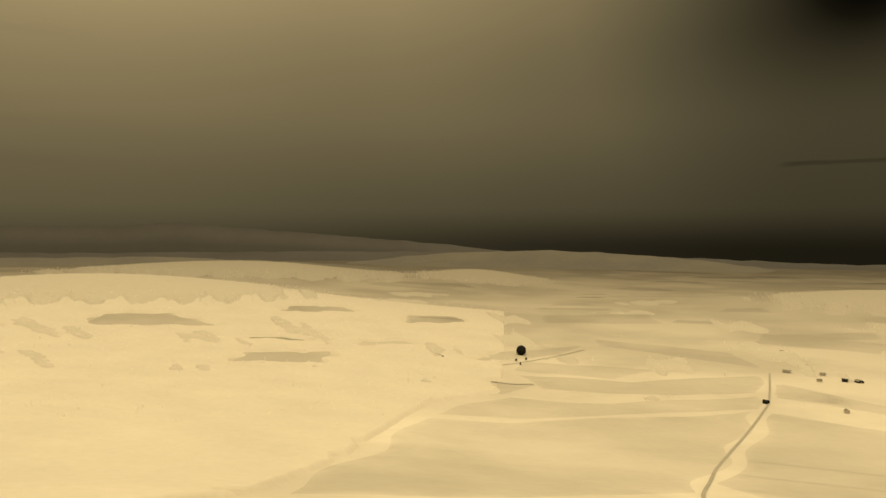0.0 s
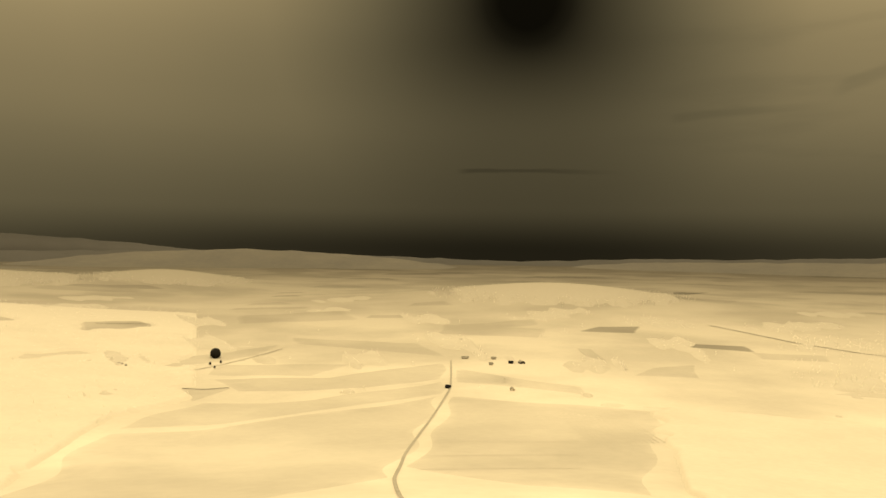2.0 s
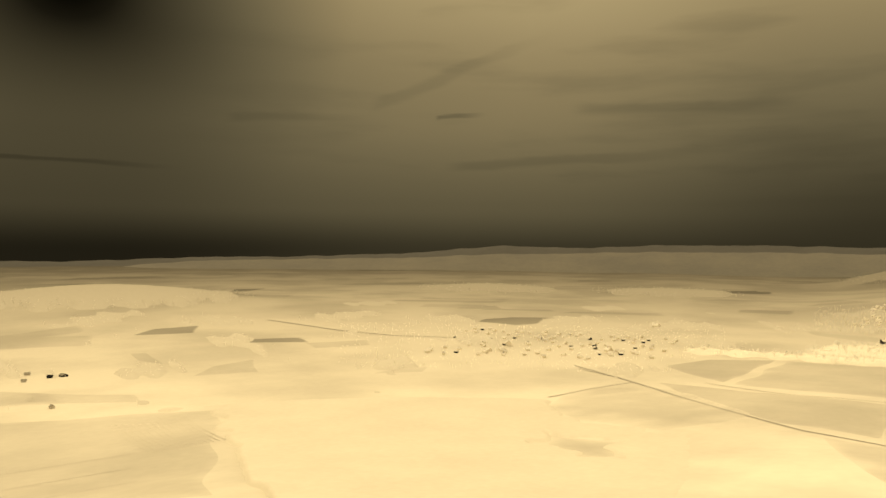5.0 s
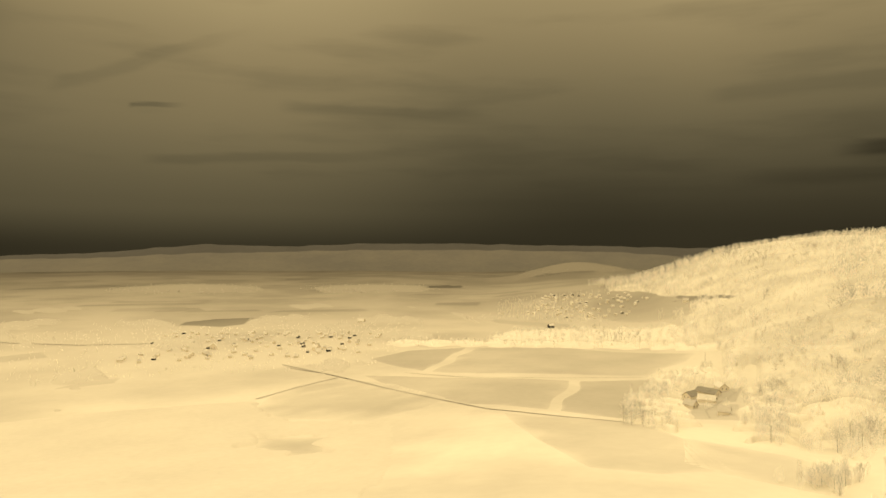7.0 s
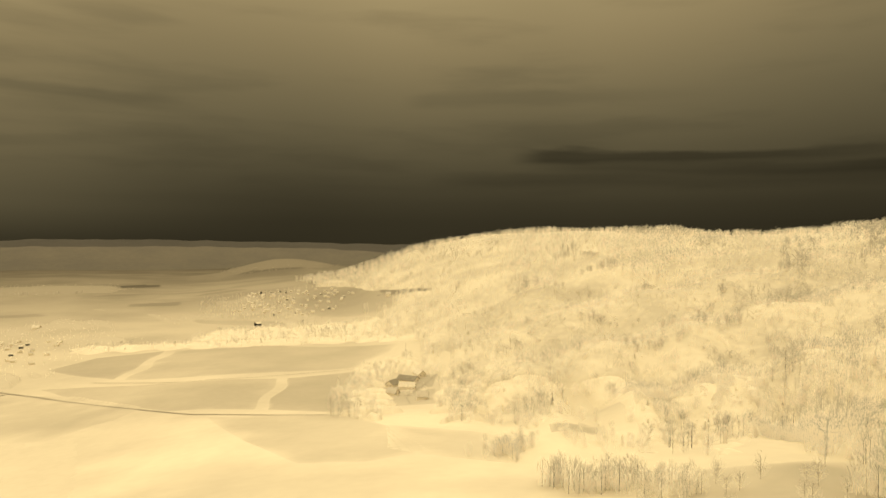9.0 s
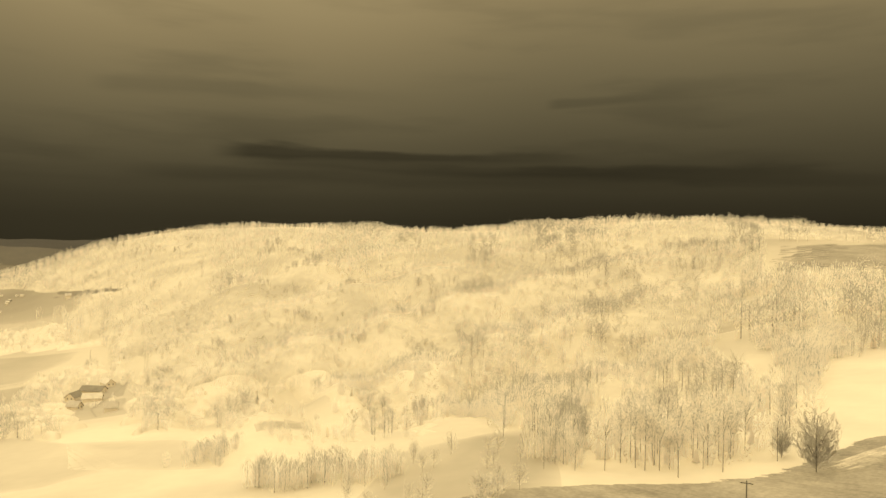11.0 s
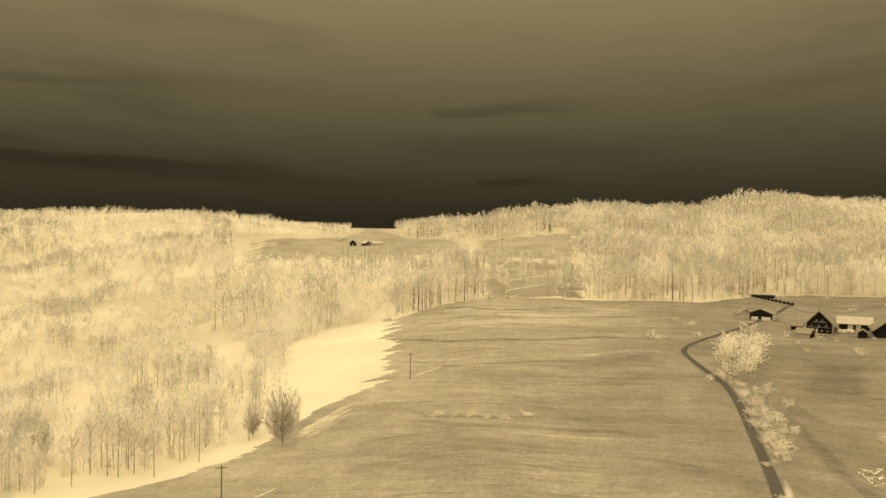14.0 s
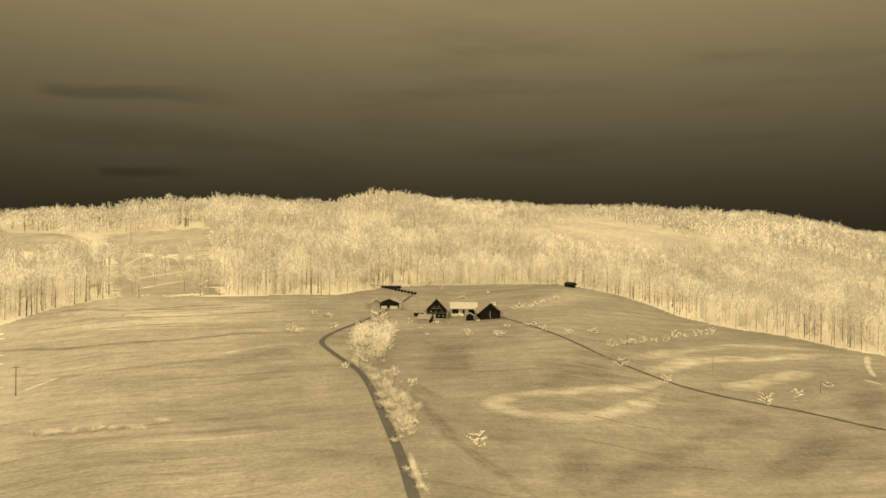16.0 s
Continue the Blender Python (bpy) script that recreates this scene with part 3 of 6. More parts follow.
ribbon("track", "plough", 3.0, ((-28, 706), (-8, 701), (14, 709)))
field("lea", ((-284, 676), (-206, 706)), ((-291, 740), (-209, 807)))
field("plough", ((-332, 842), (-254, 869)), ((-337, 856), (-302, 881)))
field("lea", ((-209, 862), (-134, 932)), ((-206, 912), (-153, 953)))
field("lea", ((-59, 828), (59, 936)), ((-29, 937), (88, 1024)))
field("lea", ((-183, 1140), (-87, 1221)), ((-198, 1236), (-123, 1291)))
field("lea", ((-376, 1097), (-273, 1207)), ((-387, 1156), (-318, 1226)))
field("pasture", ((-560, 851), (-399, 932)), ((-581, 934), (-508, 985)))
field("lea", ((30, 1293), (262, 1309)), ((44, 1426), (263, 1485)))
field("lea", ((387, 1109), (549, 1149)), ((409, 1199), (595, 1245)))
field("pasture", ((173, 500), (233, 481)), ((186, 538), (260, 537)))
field("lea", ((233, 675), (286, 629)), ((258, 756), (301, 689)))
# upper clearings
# paler sheet that paints the wood's cast shadow on the ground
field("bare", ((139, -116), (107, -125), (66, -150)), ((212, -217), (248, -360), (104, -340)), 0.04)
field("grass", ((150, -570), (113, -590), (66, -565)), ((199, -756), (150, -770), (88, -776)), 0.1, 0.12)
field("grass", ((92, -368), (73, -396), (39, -421)), ((157, -624), (109, -590), (61, -575)), 0.1, 0.12)
field("scrub", ((150, -66), (120, -74), (92, -88)), ((197, -107), (190, -131), (199, -168)), 0.04)
field("heath", ((305, -22), (280, -37), (251, -66)), ((376, -27), (362, -55), (303, -79)), 0.1, 0.12)
field("scrub", ((317, -114), (320, -128)), ((337, -121), (329, -133)))
field("grass", ((383, -586), (350, -606), (302, -620), (258, -640), (213, -656), (183, -665)), ((485, -764), (461, -831), (412, -900), (488, -1151), (318, -874), (204, -751)), 0.1, 0.1)
field("grass_light", ((120, -319), (52, -304), (-6, -303)), ((124, -366), (65, -379), (-8, -402)), 0.14)
field("grass_dark", ((33, -240), (-4, -250)), ((31, -262), (0, -279)), 0.14)
field("grass_dark", ((-36, -213), (-54, -209)), ((-48, -284), (-70, -279)), 0.14)
field("grass_dark", ((-66, -192), (-96, -202)), ((-80, -244), (-110, -238)), 0.14)
field("grass_dark", ((-29, -212), (-33, -182)), ((-33, -218), (-40, -186)), 0.14)
field("grass_dark", ((-46, -126), (-58, -127)), ((-54, -149), (-66, -150)), 0.14)
field("grass_dark", ((-145, -181), (-153, -160)), ((-188, -208), (-190, -192)), 0.14)
field("grass_dark", ((-74, -119), (-92, -120)), ((-139, -168), (-152, -162)), 0.14)
field("grass_light", ((-98, -116), (-118, -116)), ((-124, -137), (-140, -132)), 0.14)
field("grass_light", ((-92, -332), (-120, -328)), ((-160, -420), (-185, -395)), 0.14)
# roads and tracks
ribbon("furrow", "grass", 2.6, ((117, -294), (83, -282), (47, -289), (25, -301), (5, -302)), tone=-0.5)
ribbon("furrow", "grass", 3.4, ((120, -379), (81, -359), (49, -379), (30, -384)), tone=-0.42)
ribbon("furrow", "grass", 2.4, ((106, -340), (71, -340), (32, -351), (-2, -365)), tone=-0.22)
ribbon("furrow", "grass", 2.6, ((98, -252), (71, -241), (33, -255), (-2, -257)), tone=-0.26)
ribbon("furrow", "grass", 2.0, ((88, -233), (57, -230), (23, -231), (-12, -236)), tone=-0.18)
ribbon("furrow", "grass", 2.4, ((65, -173), (41, -168), (14, -173), (-11, -164)), tone=-0.2)
ribbon("furrow", "grass", 2.0, ((57, -152), (31, -150), (9, -154), (-13, -146)), tone=-0.16)
ribbon("swath", "grass", 2.4, ((30, -262), (10, -278), (-6, -277)), tone=0.3)
ribbon("swath", "grass", 2.6, ((110, -318), (70, -312), (30, -320), (2, -330)), tone=0.22)
ribbon("furrow", "grass", 5.0, ((-51, -122), (-69, -136), (-97, -156), (-131, -178)), tone=-0.22)
# pale strips beside two poles paint their cast shadows
ribbon("streak", "grass", 0.5, ((81, -225), (78, -233), (74, -242)), tone=0.9)
ribbon("streak", "grass", 0.35, ((75.5, -120), (74, -124), (73, -127)), tone=1.2)
# fine lines of the mower across the meadow
mown = np.random.default_rng(9)
for k in range(74):
    side = k % 4 == 3
    d, b0 = 112 * 3.4 ** mown.random(), mown.uniform(188, 208) if side else mown.uniform(154, 172)
    if side:
        d = min(d, 300)
    while not upland(np.array([b0 - 1.2]), np.array([d]))[0]:
        b0 += 0.5
    b1 = b0 + mown.uniform(5, 14)
    if not side:
        b1 = min(b1, 181)
    phase, sway = mown.uniform(0, 6), mown.uniform(0.005, 0.02)
    line = [(e * math.sin(radians(b)), e * math.cos(radians(b))) for b, e in ((b0 + (b1 - b0) * u, d * (1 + sway * math.sin(phase + 3 * u))) for u in (0, 0.25, 0.5, 0.75, 1))]
    ribbon("furrow" if k % 5 < 3 else "swath", "grass", mown.uniform(0.45, 1.0) * (d / 200) ** 0.7, line, tone=mown.uniform(-0.34, -0.16) if k % 5 < 3 else mown.uniform(0.14, 0.3))
paling = np.random.default_rng(5)      # pale streaks along the meadow's edge
for k in range(22):
    u, v0, v1 = k / 21 + paling.normal(0, 0.03), paling.uniform(0, 0.35), paling.uniform(0.55, 1.0)
    at = lambda v: ((86 + 5 * u) * (1 - v) + (81 + 7 * u) * v + paling.normal(0, 0.25), (-153 - 9 * u) * (1 - v) + (-187 - 14 * u) * v)
    ribbon("streak", "grass", paling.uniform(0.35, 0.7), (at(v0), at((v0 + v1) / 2), at(v1)), tone=paling.uniform(0.4, 0.7) + 0.45 * u)
ribbon("road", "asphalt", 2.1, ((-17, -82), (-18, -95), (-19, -118), (-20, -144), (-20, -172), (-20, -203), (-19, -227), (-13, -253), (-7, -281), (-9, -291), (-16, -307), (-34, -341), (-56, -395), (-68, -429)))
ribbon("road", "pale", 1.8, ((59, 185), (64, 232), (70, 273), (78, 312), (104, 391), (136, 467), (180, 563), (216, 644), (244, 725), (278, 828)))
ribbon("road", "pale", 1.8, ((429, -7), (451, 43), (471, 87), (523, 132), (592, 195), (673, 273), (756, 364), (783, 401)))
ribbon("track", "asphalt", 1.4, ((-93, -327), (-99, -298), (-104, -269), (-109, -239), (-115, -221), (-121, -206), (-128, -192), (-141, -177), (-151, -160)))
ribbon("furrow", "grass", 2.6, ((-28, -215), (-32, -169), (-33, -151), (-36, -139), (-40, -123), (-42, -118)), tone=-0.28)
ribbon("track", "worn", 0.5, ((-28, -215), (-32, -169), (-33, -151), (-36, -139), (-40, -123), (-42, -118)))
ribbon("track", "worn", 0.8, ((-70, -429), (-98, -410), (-133, -425), (-168, -438), (-188, -429), (-194, -404)))
ribbon("track", "pale", 1.2, ((707, 222), (661, 136), (659, 63), (676, -21)))
ribbon("track", "lea", 1.6, ((762, 384), (708, 309), (645, 242), (551, 158)))
ribbon("track", "stubble", 2.5, ((560, 312), (620, 303), (680, 286)))
ribbon("track", "lea", 2.0, ((1350, 257), (1319, 168), (1237, 85), (1048, 44)))
ribbon("track", "plough", 2.5, ((848, 1066), (830, 860), (843, 745), (889, 669)))
ribbon("track", "plough", 3.0, ((-176, 1224), (-90, 1260)))
ribbon("track", "stubble", 1.6, ((-49, 782), (59, 936), (88, 982)))
ribbon("track", "worn", 2.2, ((-60, -425), (-64, -419), (-72, -396), (-76, -396), (-84, -395), (-90, -394), (-102, -419), (-115, -421), (-136, -427), (-169, -451)))
ribbon("track", "worn", 3.0, ((-50, -456), (-54, -432), (-57, -415), (-51, -386), (-52, -365), (-59, -359)))
ribbon("track", "plough", 1.6, ((123, -572), (93, -551), (66, -533)))
for k in range(13):
    ribbon("track", "pasture_row", 0.6, ((262 + 4.6 * k, 510 - 0.4 * k), (240 + 4.2 * k, 440 - 0.4 * k), (226 + 4.0 * k, 389 - 0.3 * k)))
ribbon("track", "lea", 0.5, ((132, 425), (165, 415), (219, 401)))
ribbon("track", "lea", 0.5, ((115, 385), (150, 376), (200, 363)))
ribbon("track", "lea", 0.5, ((98, 342), (134, 337), (181, 326)))
# mown swaths; the first three paint shadow streaks across the clearing
ribbon("swath", "pale", 1.8, ((109, -463), (94, -489), (75, -514), (64, -523)))
ribbon("swath", "pale", 1.4, ((95, -427), (83, -452), (69, -474)))
ribbon("swath", "pale", 1.4, ((124, -536), (123, -572), (120, -591)))
ribbon("swath", "pale", 1.2, ((113, -361), (107, -362), (99, -361)))
ribbon("swath", "pale", 5.0, ((-122, -217), (-99, -201), (-74, -193), (-57, -190), (-50, -182), (-53, -173), (-62, -169), (-76, -172), (-90, -181), (-112, -203)))
ribbon("swath", "pale", 6.0, ((-114, -239), (-149, -261), (-178, -268), (-197, -257), (-211, -249)), tone=0.5)
ribbon("swath", "pale", 6.5, ((-113, -222), (-143, -243), (-161, -245), (-172, -240), (-208, -246)))
ribbon("swath", "pale", 7.0, ((-131, -202), (-157, -213), (-179, -222)))
ribbon("swath", "pale", 1.5, ((-221, -244), (-205, -226), (-193, -209)))
ribbon("swath", "pale", 1.2, ((-188, -209), (-189, -201)))
ribbon("swath", "pale", 0.8, ((-22, -144), (-21, -127), (-22, -118)))


# long thin fields far out on the plain
strips = np.random.default_rng(21)
for k in range(54):
    sb, sd = radians(strips.uniform(-30, 92)), 1250 * 3.2 ** strips.random()
    wide, deep = strips.uniform(40, 170) * sd / 1800, strips.uniform(25, 90) * sd / 1800
    c, u, w = np.array((math.sin(sb), math.cos(sb))), np.array((math.cos(sb), -math.sin(sb))), strips.uniform(-0.5, 0.5)
    mid = c * sd
    field(("pasture", "lea", "lea", "meadow", "lea", "stubble")[k % 6], (tuple(mid - u * wide), tuple(mid + u * wide)), (tuple(mid - u * wide * (0.8 + w * 0.4) + c * deep), tuple(mid + u * wide * (0.9 + w) + c * deep * 1.3)), 0.2)
POLYGONS[-54:] = []

# ---------- far hills ----------
def ridge(mat, label, d, depth, *tops):
    """A long far hill: bearing and apparent height in degrees along its crest."""
    tb, te = [t[0] for t in tops], [t[1] for t in tops]
    b = np.arange(tb[0], tb[-1], 0.12)
    e = np.interp(b, tb, te)
    for _ in range(8):
        e[1:-1] = (e[:-2] + 2 * e[1:-1] + e[2:]) / 4
    e = e + 0.03 * np.sin(b * 1.1 + 2 * np.sin(b * 0.5)) + 0.012 * np.sin(b * 3.3)
    crest = EYE_Z + d * np.tan(np.radians(e))
    base = np.full_like(b, EYE_Z - 165.0)
    rows = []
    for v, h in ((-1, 0), (-0.5, 0.48), (0, 1), (0.15, 0.7), (1, 0)):
        r = min(d + v * depth, 4960)
        rows.append(np.stack([r * np.sin(np.radians(b)), r * np.cos(np.radians(b)), base + (crest - base) * h], -1))
    ob = new("backdrop", mesh_of("backdrop", np.array(rows).reshape(-1, 3), grid_faces(len(rows), len(b))[:, ::-1], [mat], smooth=True))
    return tagged(ob, label, "hill", kind="structure")


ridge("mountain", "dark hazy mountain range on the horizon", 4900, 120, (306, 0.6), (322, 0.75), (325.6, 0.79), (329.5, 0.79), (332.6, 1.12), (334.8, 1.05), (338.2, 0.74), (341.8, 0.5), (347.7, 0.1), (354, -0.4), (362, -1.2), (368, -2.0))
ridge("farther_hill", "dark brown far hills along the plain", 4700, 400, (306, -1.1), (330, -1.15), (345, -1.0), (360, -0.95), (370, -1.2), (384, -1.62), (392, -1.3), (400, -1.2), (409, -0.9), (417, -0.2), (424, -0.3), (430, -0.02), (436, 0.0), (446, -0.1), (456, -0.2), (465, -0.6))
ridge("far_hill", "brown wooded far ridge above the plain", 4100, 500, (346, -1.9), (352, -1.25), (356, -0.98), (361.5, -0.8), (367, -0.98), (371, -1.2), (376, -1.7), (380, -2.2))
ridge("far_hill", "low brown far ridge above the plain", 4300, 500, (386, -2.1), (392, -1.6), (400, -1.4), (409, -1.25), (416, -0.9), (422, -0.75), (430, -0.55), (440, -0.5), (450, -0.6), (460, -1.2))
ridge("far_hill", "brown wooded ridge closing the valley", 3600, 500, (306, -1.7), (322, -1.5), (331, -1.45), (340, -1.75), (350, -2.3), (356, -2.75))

# ---------- woods ----------
rng = np.random.default_rng(7)


def stick(p0, p1, r0, r1, n=4):
    """A tapered limb between two points; triangles."""
    p0, p1 = np.asarray(p0, float), np.asarray(p1, float)
    ax = (p1 - p0) / (np.linalg.norm(p1 - p0) + 1e-9)
    s = np.cross(ax, (0, 1, 0) if abs(ax[1]) < 0.9 else (1, 0, 0))
    s /= np.linalg.norm(s)
    t = np.cross(ax, s)
    a = np.arange(n) * 2 * np.pi / n
    ring = np.cos(a)[:, None] * s + np.sin(a)[:, None] * t
    v = np.vstack([p0 + ring * r0, p1 + ring * r1])
    i = np.arange(n)
    j = (i + 1) % n
    return v, np.vstack([np.stack([i, j, j + n], -1), np.stack([i, j + n, i + n], -1)])


def join(pieces):
    vs, fs, k = [], [], 0
    for v, f in pieces:
        vs.append(v)
        fs.append(f + k)
        k += len(v)
    return np.vstack(vs), np.vstack(fs)


def branched(limbs, boughs, twigs, width, seed, kind="broad", tan=0.5, bark=0):
    """A bare tree of unit height grown limb by limb: a stem, limbs that rise to the hull of the crown, boughs on the limbs and twigs on the boughs. tan: share of tan tips."""
    r = np.random.default_rng(seed)
    base, reach, top = {"broad": (0.12, 0.24, 1.0), "slim": (0.42, 0.15, 1.0), "round": (0.04, 0.37, 1.0)}[kind]
    stem = 0.013 if kind == "slim" else 0.011
    tv, tf = stick((0, 0, -0.03), (r.normal(0, 0.012), r.normal(0, 0.012), 0.9), stem, 0.003, 3)
    tris, slots = [], []

    def spray(p, q, w, share):
        along = q - p
        side = np.cross(along, r.normal(0, 1, 3))
        side = side / (np.linalg.norm(side) + 1e-9) * w
        tris.append(np.array((p - side, p + side, q)))
        slots.append(2 if r.random() < share else 1)

    for k in range(limbs):
        u = (k + r.random()) / limbs
        a = k * 2.4 + r.normal(0, 0.35)
        out = np.array((math.cos(a), math.sin(a), 0))
        rise = base + (top - base) * (0.22 + 0.78 * u ** 0.8) * (0.94 + 0.1 * r.random())
        wide = reach * math.sqrt(max(0.03, 1 - (1.75 * (rise - base) / (top - base) - 0.85) ** 2)) * (0.75 + 0.4 * r.random())
        foot = np.array((0, 0, 0.03 + 0.28 * u if kind == "round" else max(base * 0.9, rise - 0.16 - 0.2 * r.random())))
        tip = out * wide + (0, 0, rise)
        # tan share rises with height, painting sun on the top of the crown
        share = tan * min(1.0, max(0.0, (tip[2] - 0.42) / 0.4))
        spray(foot, tip, width * 0.9, share * 0.5)
        for j in range(boughs):
            v = 0.3 + 0.7 * (j + r.random()) / boughs
            p = foot + (tip - foot) * v
            lift = (0, 0, 0.9)
            way = out * 0.7 + lift + r.normal(0, 0.75, 3)
            q = p + way / np.linalg.norm(way) * 0.13 * (0.6 + 0.6 * r.random()) * (1.15 - 0.3 * v)
            spray(p, q, width * 0.8, share)
            for i in range(twigs):
                m = p + (q - p) * (0.25 + 0.75 * r.random())
                way = (q - p) / np.linalg.norm(q - p) + lift * np.array(0.35) + r.normal(0, 0.7, 3)
                spray(m, m + way / np.linalg.norm(way) * 0.07 * (0.6 + 0.8 * r.random()), width * 0.6, share)
    cv = np.concatenate(tris)
    cf = np.arange(len(cv)).reshape(-1, 3)
    return np.vstack([tv, cv]), np.vstack([tf, cf + len(tv)]), np.r_[np.full(len(tf), bark), slots]


def spire(tiers, points, seed, tan, bark=1, reach=0.165):
    """A conifer of unit height: jagged skirts of boughs, one over the other."""
    r = np.random.default_rng(seed)
    tv, tf = stick((0, 0, -0.03), (0, 0, 0.3), 0.014, 0.01, 3)
    vs, fs, slots, k = [tv], [tf], [np.full(len(tf), bark)], len(tv)
    for t in range(tiers):
        u = t / tiers
        z = 0.06 + 0.9 * u
        wide, rise = reach * (1 - u) ** 0.85 + 0.012, 1.55 / tiers
        a = np.arange(2 * points) * math.pi / points + r.random() * 6.28
        rad = np.where(np.arange(2 * points) % 2, 0.55, 1.0) * wide * (0.8 + 0.4 * r.random(2 * points))
        rim = np.stack([np.cos(a) * rad, np.sin(a) * rad, z + r.normal(0, 0.012, 2 * points) + np.where(np.arange(2 * points) % 2, 0.03, -0.02)], -1)
        vs.append(np.vstack([rim, (0, 0, min(1.0, z + rise))]))
        i = np.arange(2 * points)
        fs.append(np.stack([i, (i + 1) % (2 * points), np.full(2 * points, 2 * points)], -1) + k)
        slots.append(np.where(r.random(2 * points) < tan, 2, 3))
        k += 2 * points + 1
    return np.vstack(vs), np.vstack(fs), np.concatenate(slots)


def brush(strands, width, seed, tan, pale=3, base=0.05, reach=0.2, bark=1):
    """A bare tree of unit height as a sheaf of upright twigs: pale low down, tan towards the tips by the share given."""
    r = np.random.default_rng(seed)
    tv, tf = stick((0, 0, -0.03), (r.normal(0, 0.012), r.normal(0, 0.012), 0.8), 0.011, 0.003, 3)
    tris, slots = [], []
    for k in range(strands):
        u = (k + r.random()) / strands
        h = base + (0.93 - base) * u
        ring = reach * math.sqrt(max(0.03, 1 - (1.7 * u - 0.75) ** 2)) * math.sqrt(r.random())
        a = k * 2.4 + r.normal(0, 0.4)
        p = np.array((math.cos(a) * ring, math.sin(a) * ring, h))
        way = np.array((math.cos(a) * 0.3, math.sin(a) * 0.3, 1.0)) + r.normal(0, 0.13, 3)
        q = p + way / np.linalg.norm(way) * (0.1 + 0.16 * r.random()) * (1.15 - 0.5 * u)
        side = np.cross(way, r.normal(0, 1, 3))
        side = side / (np.linalg.norm(side) + 1e-9) * width * (0.6 + 0.8 * r.random())
        tris.append(np.array((p - side, p + side, q)))
        # higher strands turn tan to paint the sunlit top
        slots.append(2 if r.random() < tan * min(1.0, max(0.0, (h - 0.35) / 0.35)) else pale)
    cv = np.concatenate(tris)
    return np.vstack([tv, cv]), np.vstack([tf, np.arange(len(cv)).reshape(-1, 3) + len(tv)]), np.r_[np.full(len(tf), bark), slots]


def stand_kinds(strands, width, tiers, points, full, slim, seed):
    """Six trees of a wood: a tan broadleaf, one between tan and pale, a pale sheaf, a slim one with a long dark stem, a pale sheaf with tan tips, a pale spire."""
    return [branched(*full, seed, "broad", 1.6, 2), branched(*full, seed + 1, "broad", 0.5, 2), brush(strands, width, seed + 2, 0.06, 3, 0.02, 0.26),
            branched(*slim, seed + 3, "slim", 0.8), brush(strands, width, seed + 4, 0.45), spire(tiers, points, seed + 5, 0.2, 2)]


DENSE = stand_kinds(170, 0.0075, 8, 6, (10, 4, 4, 0.0085), (8, 4, 4, 0.006), 100)
MIDDLE = stand_kinds(60, 0.013, 5, 5, (8, 3, 2, 0.015), (6, 3, 2, 0.012), 200)
SPARSE = stand_kinds(26, 0.024, 3, 4, (7, 2, 1, 0.028), (5, 2, 1, 0.022), 300)

SOFT = [brush(34, 0.03, s + 60, 0.0, 1, 0.0, 0.42) for s in range(4)] + [spire(3, 4, 64, 0.0, 1, 0.24)]


def inside_any(x, y):
    hit = np.zeros(len(x), bool)
    x, y = x + 6 * np.sin(y / 8.3) + 4 * np.sin(x / 5.1 + y / 6.7), y + 6 * np.sin(x / 7.9) + 4 * np.sin(y / 4.7 - x / 6.1)
    for poly in POLYGONS:
        lo, hi = poly.min(0), poly.max(0)
        near = (x > lo[0]) & (x < hi[0]) & (y > lo[1]) & (y < hi[1])
        if not near.any():
            continue
        px, py = x[near], y[near]
        odd = np.zeros(len(px), bool)
        for (x0, y0), (x1, y1) in zip(poly, np.roll(poly, -1, 0)):
            cross = ((y0 > py) != (y1 > py)) & (px < (x1 - x0) * (py - y0) / (y1 - y0 + 1e-12) + x0)
            odd ^= cross
        hit[np.where(near)[0][odd]] = True
    for line in RIBBONS:
        lo, hi = line.min(0) - 6, line.max(0) + 6
        near = np.where((x > lo[0]) & (x < hi[0]) & (y > lo[1]) & (y < hi[1]))[0]
        if len(near):
            gap = np.min(np.hypot(x[near][:, None] - line[None, :, 0], y[near][:, None] - line[None, :, 1]), 1)
            hit[near[gap < 4]] = True
    return hit


